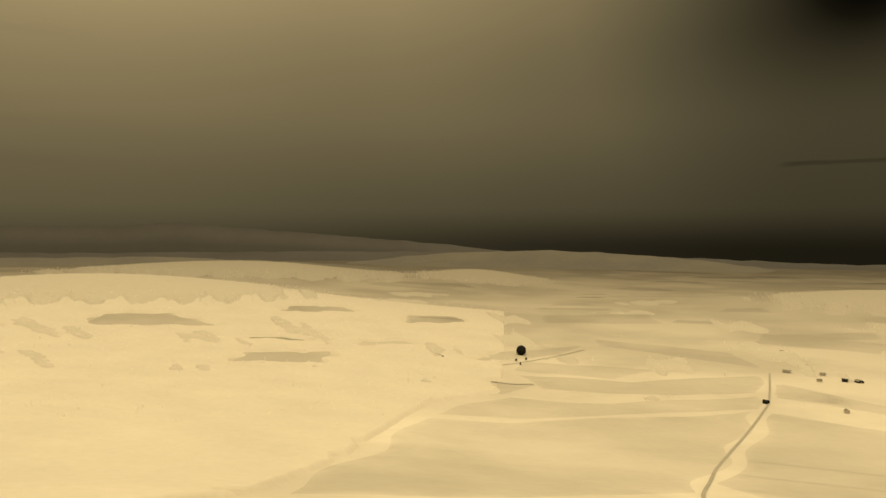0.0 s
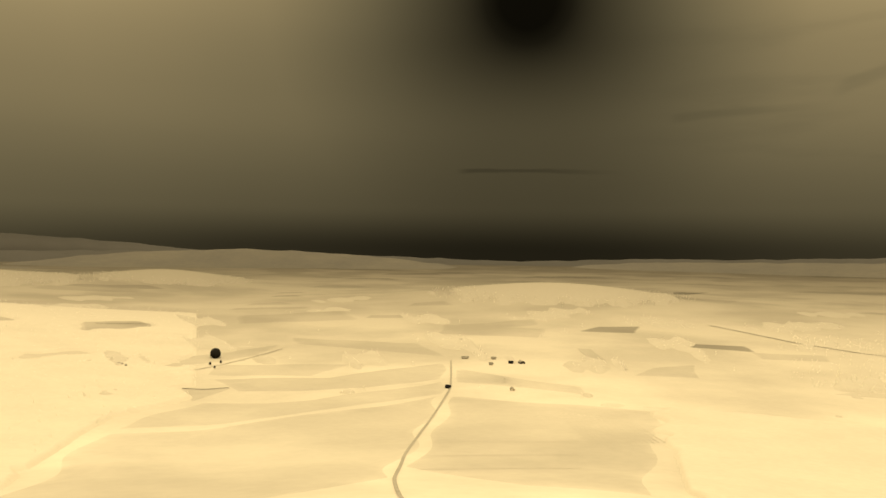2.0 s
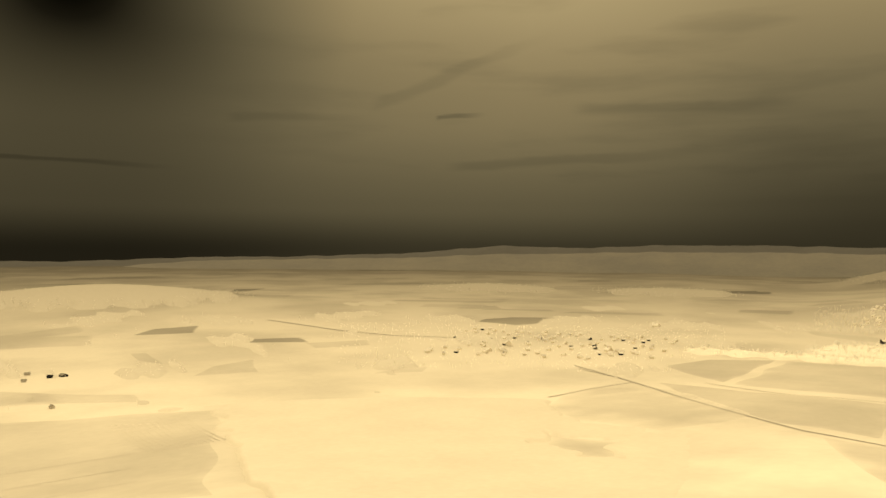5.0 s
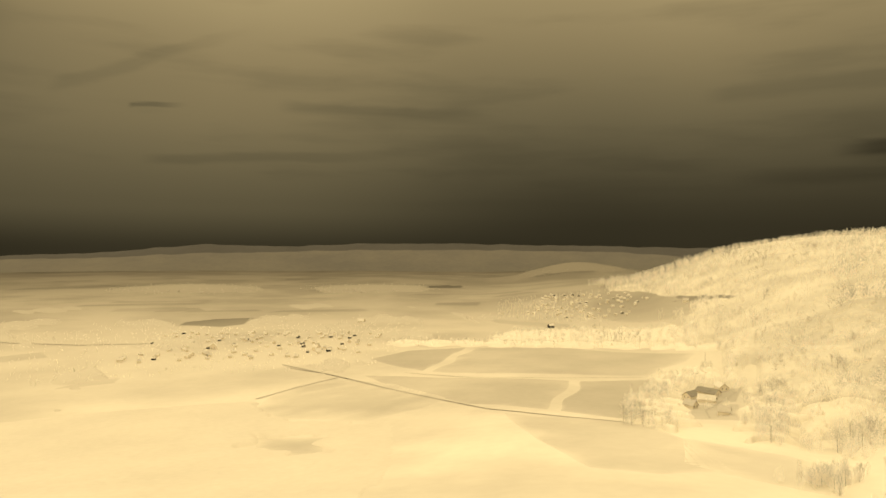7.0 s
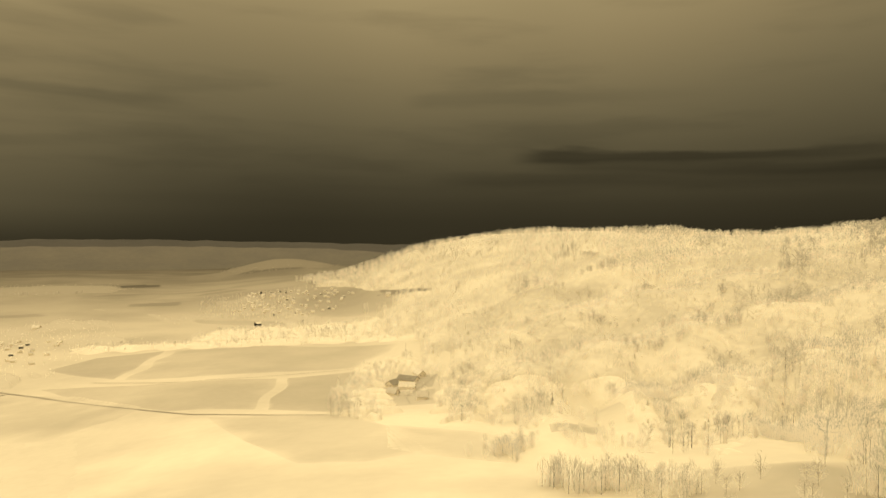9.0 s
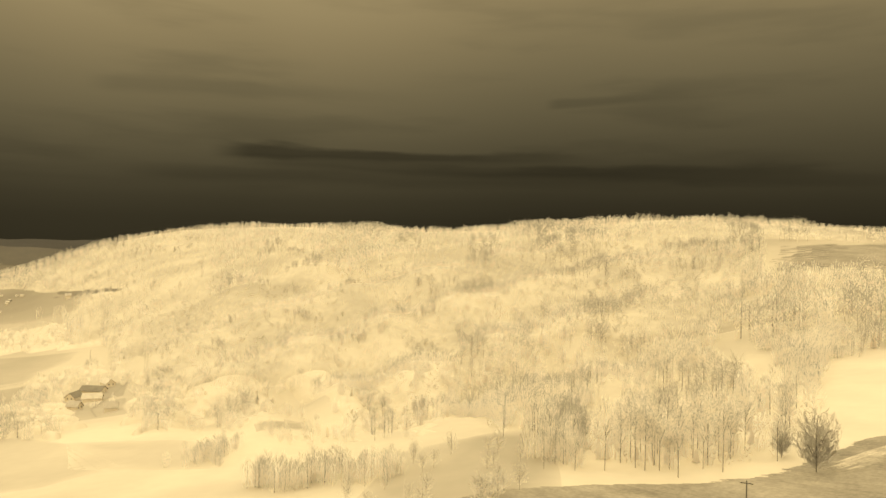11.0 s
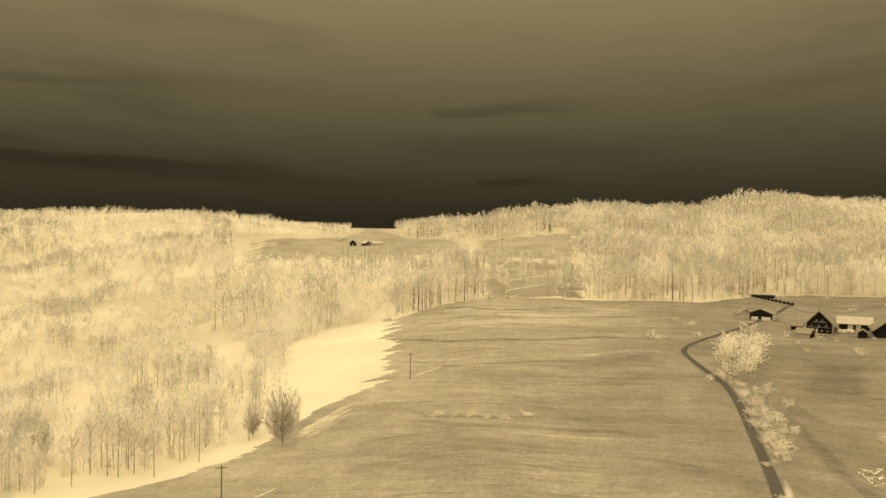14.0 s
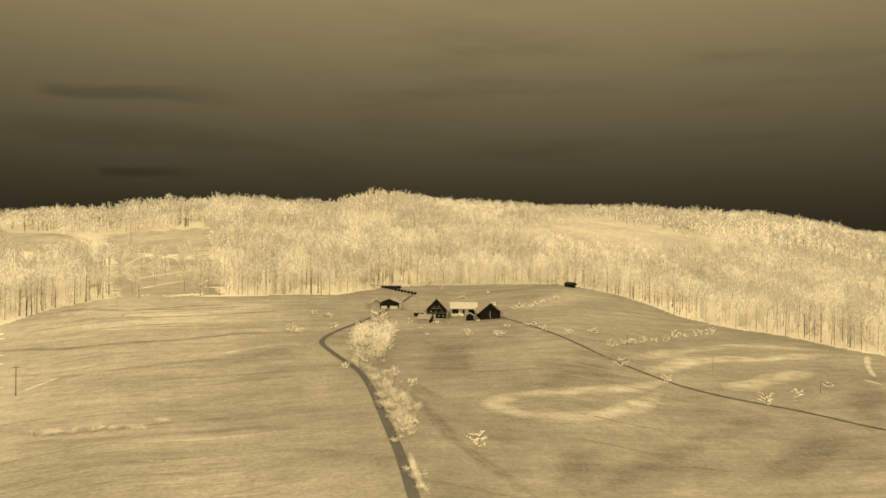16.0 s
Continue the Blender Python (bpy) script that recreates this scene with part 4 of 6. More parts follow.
def woodland(label, templates, mats, bearings, distances, spacing, tall, keep=None, conifers=0.12, fields=True, spots=None, mix=(0.2, 0.25, 0.25, 0.18, 0.12)):
    """A stretch of wood: one mesh of many bare trees between two bearings and two distances. mix: shares of pale trees with tan tips, pale, mixed and tan broadleaves, and slim dark stems."""
    b0, b1 = bearings
    d0, d1 = distances
    area = math.radians(b1 - b0) * (d1 * d1 - d0 * d0) / 2
    n = int(area / spacing ** 2)
    b = b0 + (b1 - b0) * rng.random(n)
    d = np.sqrt(d0 * d0 + (d1 * d1 - d0 * d0) * rng.random(n))
    x, y = d * np.sin(np.radians(b)), d * np.cos(np.radians(b))
    if spots is not None:
        x, y = spots.T
        b, d, n = np.degrees(np.arctan2(x, y)) % 360, np.hypot(x, y), len(x)
    ok = np.ones(n, bool) if keep is None else keep(b, d)
    if fields:
        ok &= ~inside_any(x, y)
    x, y, b, d = x[ok], y[ok], b[ok], d[ok]
    n = len(x)
    if not n:
        return None
    if len(templates) == 6:      # stands of one kind, some thirty to eighty metres across
        stand = np.sin(d / (14 + d / 32) + 1.8 * np.sin(b * 0.33) + 1.1 * np.sin(b * 0.9 + d / 90)) + 0.8 * np.sin(y / 23 + 1.7 * np.sin(x / 31)) + 0.3 * np.sin((x + y) / 9.0) + rng.normal(0, 0.22, n)
        rank = np.argsort(np.argsort(stand)) / n
        shares = np.cumsum(mix(b) if callable(mix) else np.tile(mix, (n, 1)), 1)[:, :4]
        pick = np.array((4, 2, 1, 0, 3))[(rank[:, None] > shares).sum(1)]
        pick = np.where((rng.random(n) < conifers * 0.5), 5, pick)
        tier = np.array((1.0, 0.92, 0.75, 1.05, 0.86, 0.7))[pick]
    else:
        pick = np.where(rng.random(n) < conifers, 4, rng.integers(0, 4, n))
        tier = 1.0
    size = tier * (tall(b, d) if callable(tall) else tall) * (0.72 + 0.3 * rng.random(n) + 0.16 * np.sin(x / 31 + 2 * np.sin(y / 43)) * np.sin(y / 37))
    turn = rng.random(n) * 2 * np.pi
    z = height(x, y)
    vs, fs, ms, k = [], [], [], 0
    for t, (v, f, m) in enumerate(templates):
        w = np.where(pick == t)[0]
        if not len(w):
            continue
        c, s = np.cos(turn[w])[:, None], np.sin(turn[w])[:, None]
        wide = size[w][:, None] * (0.85 + 0.4 * rng.random(len(w)))[:, None]
        vx = (v[None, :, 0] * c - v[None, :, 1] * s) * wide + x[w][:, None]
        vy = (v[None, :, 0] * s + v[None, :, 1] * c) * wide + y[w][:, None]
        vz = v[None, :, 2] * size[w][:, None] + z[w][:, None]
        vs.append(np.stack([vx, vy, vz], -1).reshape(-1, 3))
        fs.append((f[None] + k + (np.arange(len(w)) * len(v))[:, None, None]).reshape(-1, 3))
        ms.append(np.tile(m, len(w)))
        k += len(w) * len(v)
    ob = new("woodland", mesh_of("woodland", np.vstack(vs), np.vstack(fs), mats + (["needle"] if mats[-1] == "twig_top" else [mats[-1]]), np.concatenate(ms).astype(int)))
    return tagged(ob, label, "woods", kind="stuff")


def canopy(label, mat, bearings, distances, keep, tall, crown=7.0, step=0.3, grow=1.008, relief=0.4):
    """The closed roof of a distant wood: a lumpy sheet of tree tops that sinks to the ground at the wood's edge."""
    b, d = np.meshgrid(np.arange(bearings[0], bearings[1], step), distances[0] * grow ** np.arange(int(math.log(distances[1] / distances[0]) / math.log(grow))))
    x, y = d * np.sin(np.radians(b)), d * np.cos(np.radians(b))
    inside = keep(b.ravel(), d.ravel()) & ~inside_any(x.ravel(), y.ravel())
    inside = inside.reshape(b.shape)
    for rim in (slice(0, 3), slice(-3, None)):
        inside[rim], inside[:, rim] = False, False
    cover = np.pad(inside.astype(float), 4)
    for _ in range(4):
        cover[1:-1, 1:-1] = (cover[1:-1, 1:-1] * 2 + cover[:-2, 1:-1] + cover[2:, 1:-1] + cover[1:-1, :-2] + cover[1:-1, 2:]) / 6
    cover = cover[4:-4, 4:-4]
    top = np.zeros_like(x)
    ix, iy = np.floor(x / crown), np.floor(y / crown)
    for dx in (-1, 0, 1):
        for dy in (-1, 0, 1):
            cx, cy = ix + dx, iy + dy
            jx, jy, jh = [np.abs(np.sin(cx * a + cy * c) * 43758.5) % 1 for a, c in ((12.99, 78.23), (39.35, 11.13), (73.16, 52.24))]
            r = np.hypot(x - (cx + jx) * crown, y - (cy + jy) * crown) / (crown * 0.95)
            top = np.maximum(top, (0.7 + 0.3 * jh) * np.sqrt(np.clip(1 - r * r, 0, 1)))
    z = height(x, y) - 0.6 + (tall(b, d) if callable(tall) else tall) * (1 - relief + relief * top) * np.clip(cover * 1.6 - 0.5, 0, 1)
    faces = grid_faces(*x.shape)[:, ::-1]
    faces = faces[cover.ravel()[faces].max(1) > 0.25]
    ob = new("woodland", mesh_of("woodland", np.stack([x, y, z], -1).reshape(-1, 3), faces, [mat], smooth=True))
    return tagged(ob, label, "woods", kind="stuff")


WOOD_B = (83, 88, 91, 93, 97, 101, 105, 110, 120, 128, 134, 142, 147, 150.2, 150.8, 158.5, 160)
WOOD_D = (2500, 1850, 1480, 1160, 740, 470, 330, 285, 245, 222, 182, 178, 190, 214, 372, 384, 405)


def within(corners, fray=5.0):
    """A test for bearing and distance that is true inside an outline with a frayed rim."""
    poly = np.array(corners, float)

    def test(b, d):
        x, y = d * np.sin(np.radians(b)), d * np.cos(np.radians(b))
        x, y = x + fray * np.sin(y / 7.3 + 2 * np.sin(x / 11.0)), y + fray * np.sin(x / 6.1 + 1.5 * np.sin(y / 9.0))
        odd = np.zeros(len(x), bool)
        for (x0, y0), (x1, y1) in zip(poly, np.roll(poly, -1, 0)):
            odd ^= ((y0 > y) != (y1 > y)) & (x < (x1 - x0) * (y - y0) / (y1 - y0 + 1e-12) + x0)
        return odd

    return test


def wood_mass(label, mat, corners, tall, crown=7.0, relief=0.5):
    """A closed mass of pale tree crowns over an outline."""
    xy = np.array(corners, float)
    b, d = np.degrees(np.arctan2(xy[:, 0], xy[:, 1])), np.hypot(xy[:, 0], xy[:, 1])
    canopy(label, mat, (b.min() - 1.5, b.max() + 1.5), (d.min() - 25, d.max() + 25), within(corners, 11.0), tall, crown, 0.15, 1.006, relief)


def west_wood(b, d):
    d = d - np.interp(b, (83, 101, 108), (1, 1, 0)) * (170 * np.sin(b * 2.3) + 70 * np.sin(b * 6.1)) * np.interp(d, (300, 900, 1400), (0.2, 1, 0.2))
    soft = np.interp(b, (83, 118, 130, 140), (220, 220, 80, 4)) * rng.random(len(b)) ** 1.5
    ok = (d > np.interp(b, WOOD_B, WOOD_D) + soft) & ~upland(b, d)
    ok &= d < np.interp(b, (83, 97, 110, 125, 140, 160), (2050, 2000, 1800, 1560, 1420, 1400))
    ok &= ~((b > 155.4) & (d > 800)) & ~((b > 146.5) & (b < 158.6) & (d > 650) & (d < 960))
    band = np.sin(d / (30 + d / 30) + 1.6 * np.sin(b * 0.21) + 0.4 * np.sin(b * 0.9)) + 0.5 * np.sin(b * 0.55 + d / 120.0)
    return ok & ~((band + 0.35 * rng.random(len(b)) > 1.25) & (d < 490) & (b < 148))


def west_wood_roof(b, d):
    d = d - np.interp(b, (83, 101, 108), (1, 1, 0)) * (170 * np.sin(b * 2.3) + 70 * np.sin(b * 6.1)) * np.interp(d, (300, 900, 1400), (0.2, 1, 0.2))
    ok = (d > np.interp(b, WOOD_B, WOOD_D) + np.interp(b, (83, 118, 130, 140), (60, 60, 30, 4))) & ~upland(b, d)
    ok &= d < np.interp(b, (83, 97, 110, 125, 140, 160), (2000, 1950, 1750, 1500, 1370, 1350))
    ok &= ~((b > 153) & (d > 760)) & ~((b > 145.5) & (d > 600) & (d < 1000))
    return ok


def copses(b, d):
    return np.sin(b * 0.35 + np.sin(d / 130) * 1.6) * np.sin(d / 74 + np.sin(b / 3.0) * 1.5) + 0.26 * np.sin(b * 2.9 + d / 41) + 0.16 * np.sin(b * 5.3 + d / 19) + 0.12 * np.sin(b * 11 - d / 9) > 0.55


def home_wood(b, d):
    ok = d > np.interp(b, EDGE_B, EDGE_D) - 2 + 38 * rng.random(len(b)) ** 4
    wave = 1.1 * np.sin(d / 17.0) + 0.7 * np.sin(d / 7.3)
    ok &= ~((b > 167.6 + wave - 1.6 * rng.random(len(b)) ** 2) & (b < 171.2 + 0.8 * wave + 1.8 * rng.random(len(b)) ** 2) & (d < 590))
    ok &= ~((b > 158) & (b < 173.5) & (d > np.interp(b, (158, 165, 168, 171, 173.5), (660, 640, 480, 560, 620))) & (d < np.interp(b, (158, 159, 161.7, 164.4, 166.2, 169, 173.5), (1000, 920, 830, 778, 800, 770, 742)))) & (b > 158.8)
    ok &= d < np.interp(b, (158, 180, 190, 205, 212, 216, 224), (1300, 1200, 1280, 1400, 1550, 1750, 2150))
    open_slope = ((b - 205 - 1.5 * np.sin(d / 60)) / 8.0) ** 2 + ((d - 790) / 175) ** 2 + 0.3 * np.sin(b * 2.1 + d / 33) + 0.5 * rng.random(len(b))
    return ok & (open_slope > 1.0)


# how tall the trees stand along the skyline, by bearing
SKY_B = (83, 94, 95.7, 97, 99.5, 102.7, 105.6, 107.9, 109.9, 113.3, 115.8, 117, 119.3, 122.2, 129, 131, 135.7, 138.5, 139.6, 141.7, 143.5, 145.3, 148.3, 151, 155.4, 156.2, 158.6, 159, 162, 165, 167.5, 169.7, 172, 175, 179, 181.9, 182.6, 183.3, 185, 187, 190.3, 194.3, 198.7, 205.3, 211.5, 215.4, 218.4, 221, 228)
SKY_T = (24, 24, 21, 20, 19, 16, 25, 22, 16.5, 23, 28, 27, 20, 18, 26, 27, 23, 19, 12.5, 19, 20, 20, 20, 12, 11.5, 6, 5, 19, 25, 23, 28, 31, 26, 25, 25, 21, 20, 25, 31, 31, 24, 20, 19, 25, 30, 35, 36, 30, 29)


def skyline_trees(b, d):
    return np.interp(b, SKY_B, SKY_T) * 0.98


def slope_mix(pale, mixed):
    """Shares of the kinds of trees that pass from a pale stand on the valley side to a mixed one in the ravine."""
    def shares(b):
        u = np.clip((b - 106) / 27, 0, 1)[:, None]
        return np.array(pale) * (1 - u) + np.array(mixed) * u
    return shares


PALE = "pale dense leafless wood on the valley side"
BARE = "bare leafless wood, pale twigs and darker thin trunks"
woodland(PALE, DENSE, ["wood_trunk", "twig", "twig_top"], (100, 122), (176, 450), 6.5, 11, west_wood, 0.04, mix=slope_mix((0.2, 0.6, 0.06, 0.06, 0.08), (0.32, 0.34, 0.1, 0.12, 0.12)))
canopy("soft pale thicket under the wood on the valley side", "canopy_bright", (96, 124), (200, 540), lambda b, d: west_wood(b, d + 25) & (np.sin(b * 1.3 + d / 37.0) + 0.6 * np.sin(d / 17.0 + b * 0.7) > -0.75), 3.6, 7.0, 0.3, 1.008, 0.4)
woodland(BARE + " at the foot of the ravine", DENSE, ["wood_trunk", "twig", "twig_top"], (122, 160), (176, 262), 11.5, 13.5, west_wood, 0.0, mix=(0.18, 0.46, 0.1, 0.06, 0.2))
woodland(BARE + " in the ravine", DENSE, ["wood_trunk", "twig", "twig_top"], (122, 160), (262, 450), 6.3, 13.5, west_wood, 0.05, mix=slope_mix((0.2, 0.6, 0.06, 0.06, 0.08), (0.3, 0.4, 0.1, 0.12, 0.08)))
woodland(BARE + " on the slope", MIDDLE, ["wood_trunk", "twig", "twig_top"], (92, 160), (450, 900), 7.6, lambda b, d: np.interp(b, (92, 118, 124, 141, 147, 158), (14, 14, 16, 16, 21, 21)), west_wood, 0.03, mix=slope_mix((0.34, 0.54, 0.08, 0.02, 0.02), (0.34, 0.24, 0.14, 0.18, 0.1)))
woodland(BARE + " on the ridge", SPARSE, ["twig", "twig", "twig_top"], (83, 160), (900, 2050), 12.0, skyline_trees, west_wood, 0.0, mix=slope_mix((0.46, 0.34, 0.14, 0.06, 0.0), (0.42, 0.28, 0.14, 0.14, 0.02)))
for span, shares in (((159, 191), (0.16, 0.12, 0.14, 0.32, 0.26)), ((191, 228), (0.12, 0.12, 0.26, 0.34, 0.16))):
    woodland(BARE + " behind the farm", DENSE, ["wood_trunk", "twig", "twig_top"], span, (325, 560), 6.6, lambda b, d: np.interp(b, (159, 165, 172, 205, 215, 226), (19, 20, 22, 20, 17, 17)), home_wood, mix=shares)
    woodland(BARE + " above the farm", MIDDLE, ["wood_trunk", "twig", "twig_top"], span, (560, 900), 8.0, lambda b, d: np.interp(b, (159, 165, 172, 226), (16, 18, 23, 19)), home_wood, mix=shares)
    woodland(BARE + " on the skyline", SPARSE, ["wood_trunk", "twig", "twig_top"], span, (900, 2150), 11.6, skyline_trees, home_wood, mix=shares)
woodland("bright undergrowth along the wood's edge", SOFT, ["twig_bright"] * 3, (159, 226), (320, 560), 4.6, 3.6, lambda b, d: home_wood(b, d) & (d < np.interp(b, EDGE_B, EDGE_D) + 55 * rng.random(len(b)) ** 1.5))
woodland("bright undergrowth in the ravine", SOFT, ["twig_bright"] * 3, (102, 152), (190, 480), 7.0, 5.5, west_wood)
def grove(corners, count, fray=3.0):
    """Random spots inside a four-cornered patch, some of them just past its rim."""
    p, q, r, t = np.array(corners, float)
    u, v = rng.random((count, 1)), rng.random((count, 1))
    return (p * (1 - u) + q * u) * (1 - v) + (t * (1 - u) + r * u) * v + rng.normal(0, fray, (count, 2))


woodland("pale conifers on the lower slope", DENSE, ["wood_trunk", "twig", "twig_top"], (0, 1), (0, 1), 1, 11.0, None, 0.0, False, grove(((262, -62), (274, -52), (292, -74), (280, -80)), 16), (0.7, 0.3, 0.0, 0.0, 0.0))
TANNED = [brush(170, 0.0058, 70 + k, (0.9, 0.7, 0.4, 0.8)[k], 1, 0.03, 0.2 + 0.04 * (k % 2), (1, 0)[k % 2]) for k in range(4)] * 2
TAN = "tan leafless grove of fine upright twigs on the slope"
for corners, count, tall_here in ((((133, -122), (150, -128), (196, -178), (178, -158)), 60, 12.0), (((207, -62), (212, -70), (184, -90), (176, -80)), 46, 8.5), (((181, -84), (186, -92), (168, -92), (160, -84)), 26, 7.5), (((255, -64), (262, -60), (310, -84), (300, -92)), 34, 8.0), (((166, -318), (174, -330), (214, -349), (206, -334)), 40, 5.5)):
    woodland(TAN, TANNED, ["wood_trunk", "twig", "twig_top"], (0, 1), (0, 1), 1, tall_here, None, 0.0, False, grove(corners, count))
STEMS = [brush(44, 0.011, 80 + k, 0.5, 1, 0.5, 0.1, 0) for k in range(5)]
for corners, count in ((((670, -216), (640, -290), (660, -300), (690, -224)), 16), (((520, -228), (508, -250), (520, -256), (530, -234)), 12), (((316, -160), (290, -178), (298, -188), (326, -170)), 16), (((546, -298), (530, -334), (542, -340), (556, -304)), 16), (((472, -306), (415, -334), (420, -344), (478, -318)), 14), (((400, -340), (330, -364), (334, -374), (404, -352)), 18)):
    woodland("row of tall thin dark stems with small pale tops", STEMS, ["bark", "twig", "twig_top"], (0, 1), (0, 1), 1, 15.0, None, 0.0, False, grove(corners, count))
ring = rng.random((60, 1)) * 2 * np.pi
ring = np.hstack([562 + np.cos(ring) * 58, -58 + np.sin(ring) * 40]) + rng.normal(0, 9, (60, 2))
woodland("pale conifers and bare trees round the valley farm", MIDDLE, ["wood_trunk", "twig", "twig_top"], (0, 1), (0, 1), 1, 11.0, lambda b, d: d > 512, 0.0, False, ring, (0.6, 0.3, 0.1, 0.0, 0.0))
for corners, tall_here in ((((948, 330), (954, 213), (930, 131), (927, 56), (922, -16), (867, -81), (830, -112), (885, -128), (985, -17), (1003, 141), (1010, 335)), 6.5),
                           (((1000, 190), (985, 0), (935, -71), (1103, -85), (1160, 0), (1170, 70), (1140, 180)), 8.0),
                           (((424, 2), (398, -15), (414, -33), (474, -31), (558, -35), (614, -40), (648, -64), (676, -79), (716, -74), (683, -36), (605, -16), (500, 0)), 7.5),
                           (((622, -104), (612, -124), (519, -113), (416, -86), (360, -70), (392, -62), (485, -82), (560, -98)), 7.5)):
    wood_mass("pale closed belt of leafless trees in the valley", "canopy_bright", corners, tall_here * 0.55)
    xs, ys = np.array(corners).T
    spots = np.stack([rng.uniform(xs.min(), xs.max(), 900), rng.uniform(ys.min(), ys.max(), 900)], -1)
    spots = spots[within(corners)(np.degrees(np.arctan2(spots[:, 0], spots[:, 1])) % 360, np.hypot(spots[:, 0], spots[:, 1]))]
    woodland("pale loose trees standing in the valley belt", MIDDLE, ["wood_trunk", "twig", "twig_top"], (0, 1), (0, 1), 1, tall_here * 1.35, None, 0.0, False, spots, (0.3, 0.5, 0.1, 0.05, 0.05))
canopy("closed pale and tan leafless wood above the farm", "canopy_slope", (172, 226), (600, 1400), lambda b, d: d < np.interp(b, (158, 180, 190, 205, 212), (1250, 1150, 1230, 1350, 1500)), 9.0)
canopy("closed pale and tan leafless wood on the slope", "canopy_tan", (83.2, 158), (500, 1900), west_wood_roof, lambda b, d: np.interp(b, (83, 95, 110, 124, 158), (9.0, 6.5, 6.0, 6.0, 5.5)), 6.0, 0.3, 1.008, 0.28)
for span, reach, rim, mound in (((318, 359.4), (200, 1500), lambda b, d: d > np.interp(b, (318, 338, 346, 350, 353, 358, 359.4), (200, 235, 340, 470, 560, 640, 700)), 3.2),
                                ((30, 76), (220, 640), lambda b, d: d > np.interp(b, (30, 33, 36, 37, 40, 55, 68, 72, 75, 76), (620, 590, 440, 330, 240, 235, 235, 320, 480, 640)) + 8 * np.sin(b * 3), lambda b, d: 3 * np.clip((75 - b) / 16, 0.02, 1))):
    canopy(PALE, "canopy", span, reach, rim, mound, 7.0, 0.2, 1.006, 0.3)
woodland("loose pale leafless trees on the valley bank", SPARSE, ["twig_far"] * 3, (320, 359), (420, 1500), 19.0, 5.5, lambda b, d: d > np.interp(b, (318, 338, 346, 350, 353, 358, 359.4), (300, 335, 400, 470, 560, 640, 700)) - 12 + 24 * rng.random(len(b)), 0.0, mix=(0.5, 0.4, 0.1, 0.0, 0.0))
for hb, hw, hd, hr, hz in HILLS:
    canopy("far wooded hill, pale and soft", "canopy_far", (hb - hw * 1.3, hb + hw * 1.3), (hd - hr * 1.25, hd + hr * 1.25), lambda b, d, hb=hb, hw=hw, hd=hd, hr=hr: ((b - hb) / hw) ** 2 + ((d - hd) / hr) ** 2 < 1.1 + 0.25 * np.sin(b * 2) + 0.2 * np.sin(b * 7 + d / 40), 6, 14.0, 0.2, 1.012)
woodland("pale trees among the village gardens", SPARSE, ["twig_bright", "twig_bright", "twig_bright"], (44, 74), (820, 1300), 17, 4.5)
woodland("pale trees among the far village", SPARSE, ["twig_bright", "twig_bright", "twig_bright"], (80, 95), (1300, 1800), 17, 10)
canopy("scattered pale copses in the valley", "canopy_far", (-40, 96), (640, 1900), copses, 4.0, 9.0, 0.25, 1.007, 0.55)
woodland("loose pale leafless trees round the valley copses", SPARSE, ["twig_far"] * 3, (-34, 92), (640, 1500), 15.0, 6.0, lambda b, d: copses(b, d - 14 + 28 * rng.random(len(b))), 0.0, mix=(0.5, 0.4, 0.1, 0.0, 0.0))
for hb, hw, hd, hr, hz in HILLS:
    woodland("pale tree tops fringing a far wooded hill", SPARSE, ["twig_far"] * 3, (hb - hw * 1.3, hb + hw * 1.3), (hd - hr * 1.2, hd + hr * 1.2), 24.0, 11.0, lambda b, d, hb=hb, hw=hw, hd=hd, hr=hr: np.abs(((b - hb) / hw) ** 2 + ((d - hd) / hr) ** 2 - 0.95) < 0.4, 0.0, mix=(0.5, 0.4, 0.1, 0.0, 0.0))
# ---------- buildings ----------
def gable_walls(w, l, eave, ridge_h):
    """Walls with two gables; the ridge runs along y; thickness is closed by the roof."""
    bm = bmesh.new()
    a, b = w / 2, l / 2
    pts = [(-a, 0), (a, 0), (a, eave), (0, ridge_h), (-a, eave)]
    front = [bm.verts.new((x, b, z)) for x, z in pts]
    rear = [bm.verts.new((x, -b, z)) for x, z in pts]
    bm.faces.new(front[::-1])
    bm.faces.new(rear)
    for i in range(5):
        j = (i + 1) % 5
        bm.faces.new((front[i], front[j], rear[j], rear[i]))
    for v in bm.verts:
        if v.co.z == 0:
            v.co.z = -1.2
    return bm


def roof_slab(w, l, eave, ridge_h, side, over=0.7, thick=0.22):
    """One slope of a saddle roof with overhang."""
    bm = bmesh.new()
    a, b = w / 2, l / 2 + over
    rise = (ridge_h - eave) / a
    xe = a + over
    ze = eave - over * rise
    pts = [(0, ridge_h + 0.03), (xe, ze + 0.03), (xe, ze + 0.03 + thick), (0, ridge_h + 0.03 + thick * 1.15)]
    lo = [bm.verts.new((side * x, b, z)) for x, z in pts]
    hi = [bm.verts.new((side * x, -b, z)) for x, z in pts]
    bm.faces.new(lo)
    bm.faces.new(hi[::-1])
    for i in range(4):
        j = (i + 1) % 4
        bm.faces.new((lo[i], lo[j], hi[j], hi[i]))
    bmesh.ops.recalc_face_normals(bm, faces=bm.faces)
    return bm


def pane(x, z, w, h, y, depth=0.12):
    return block(bmesh.new(), x - w / 2, y - 0.03, z, x + w / 2, y + depth, z + h)


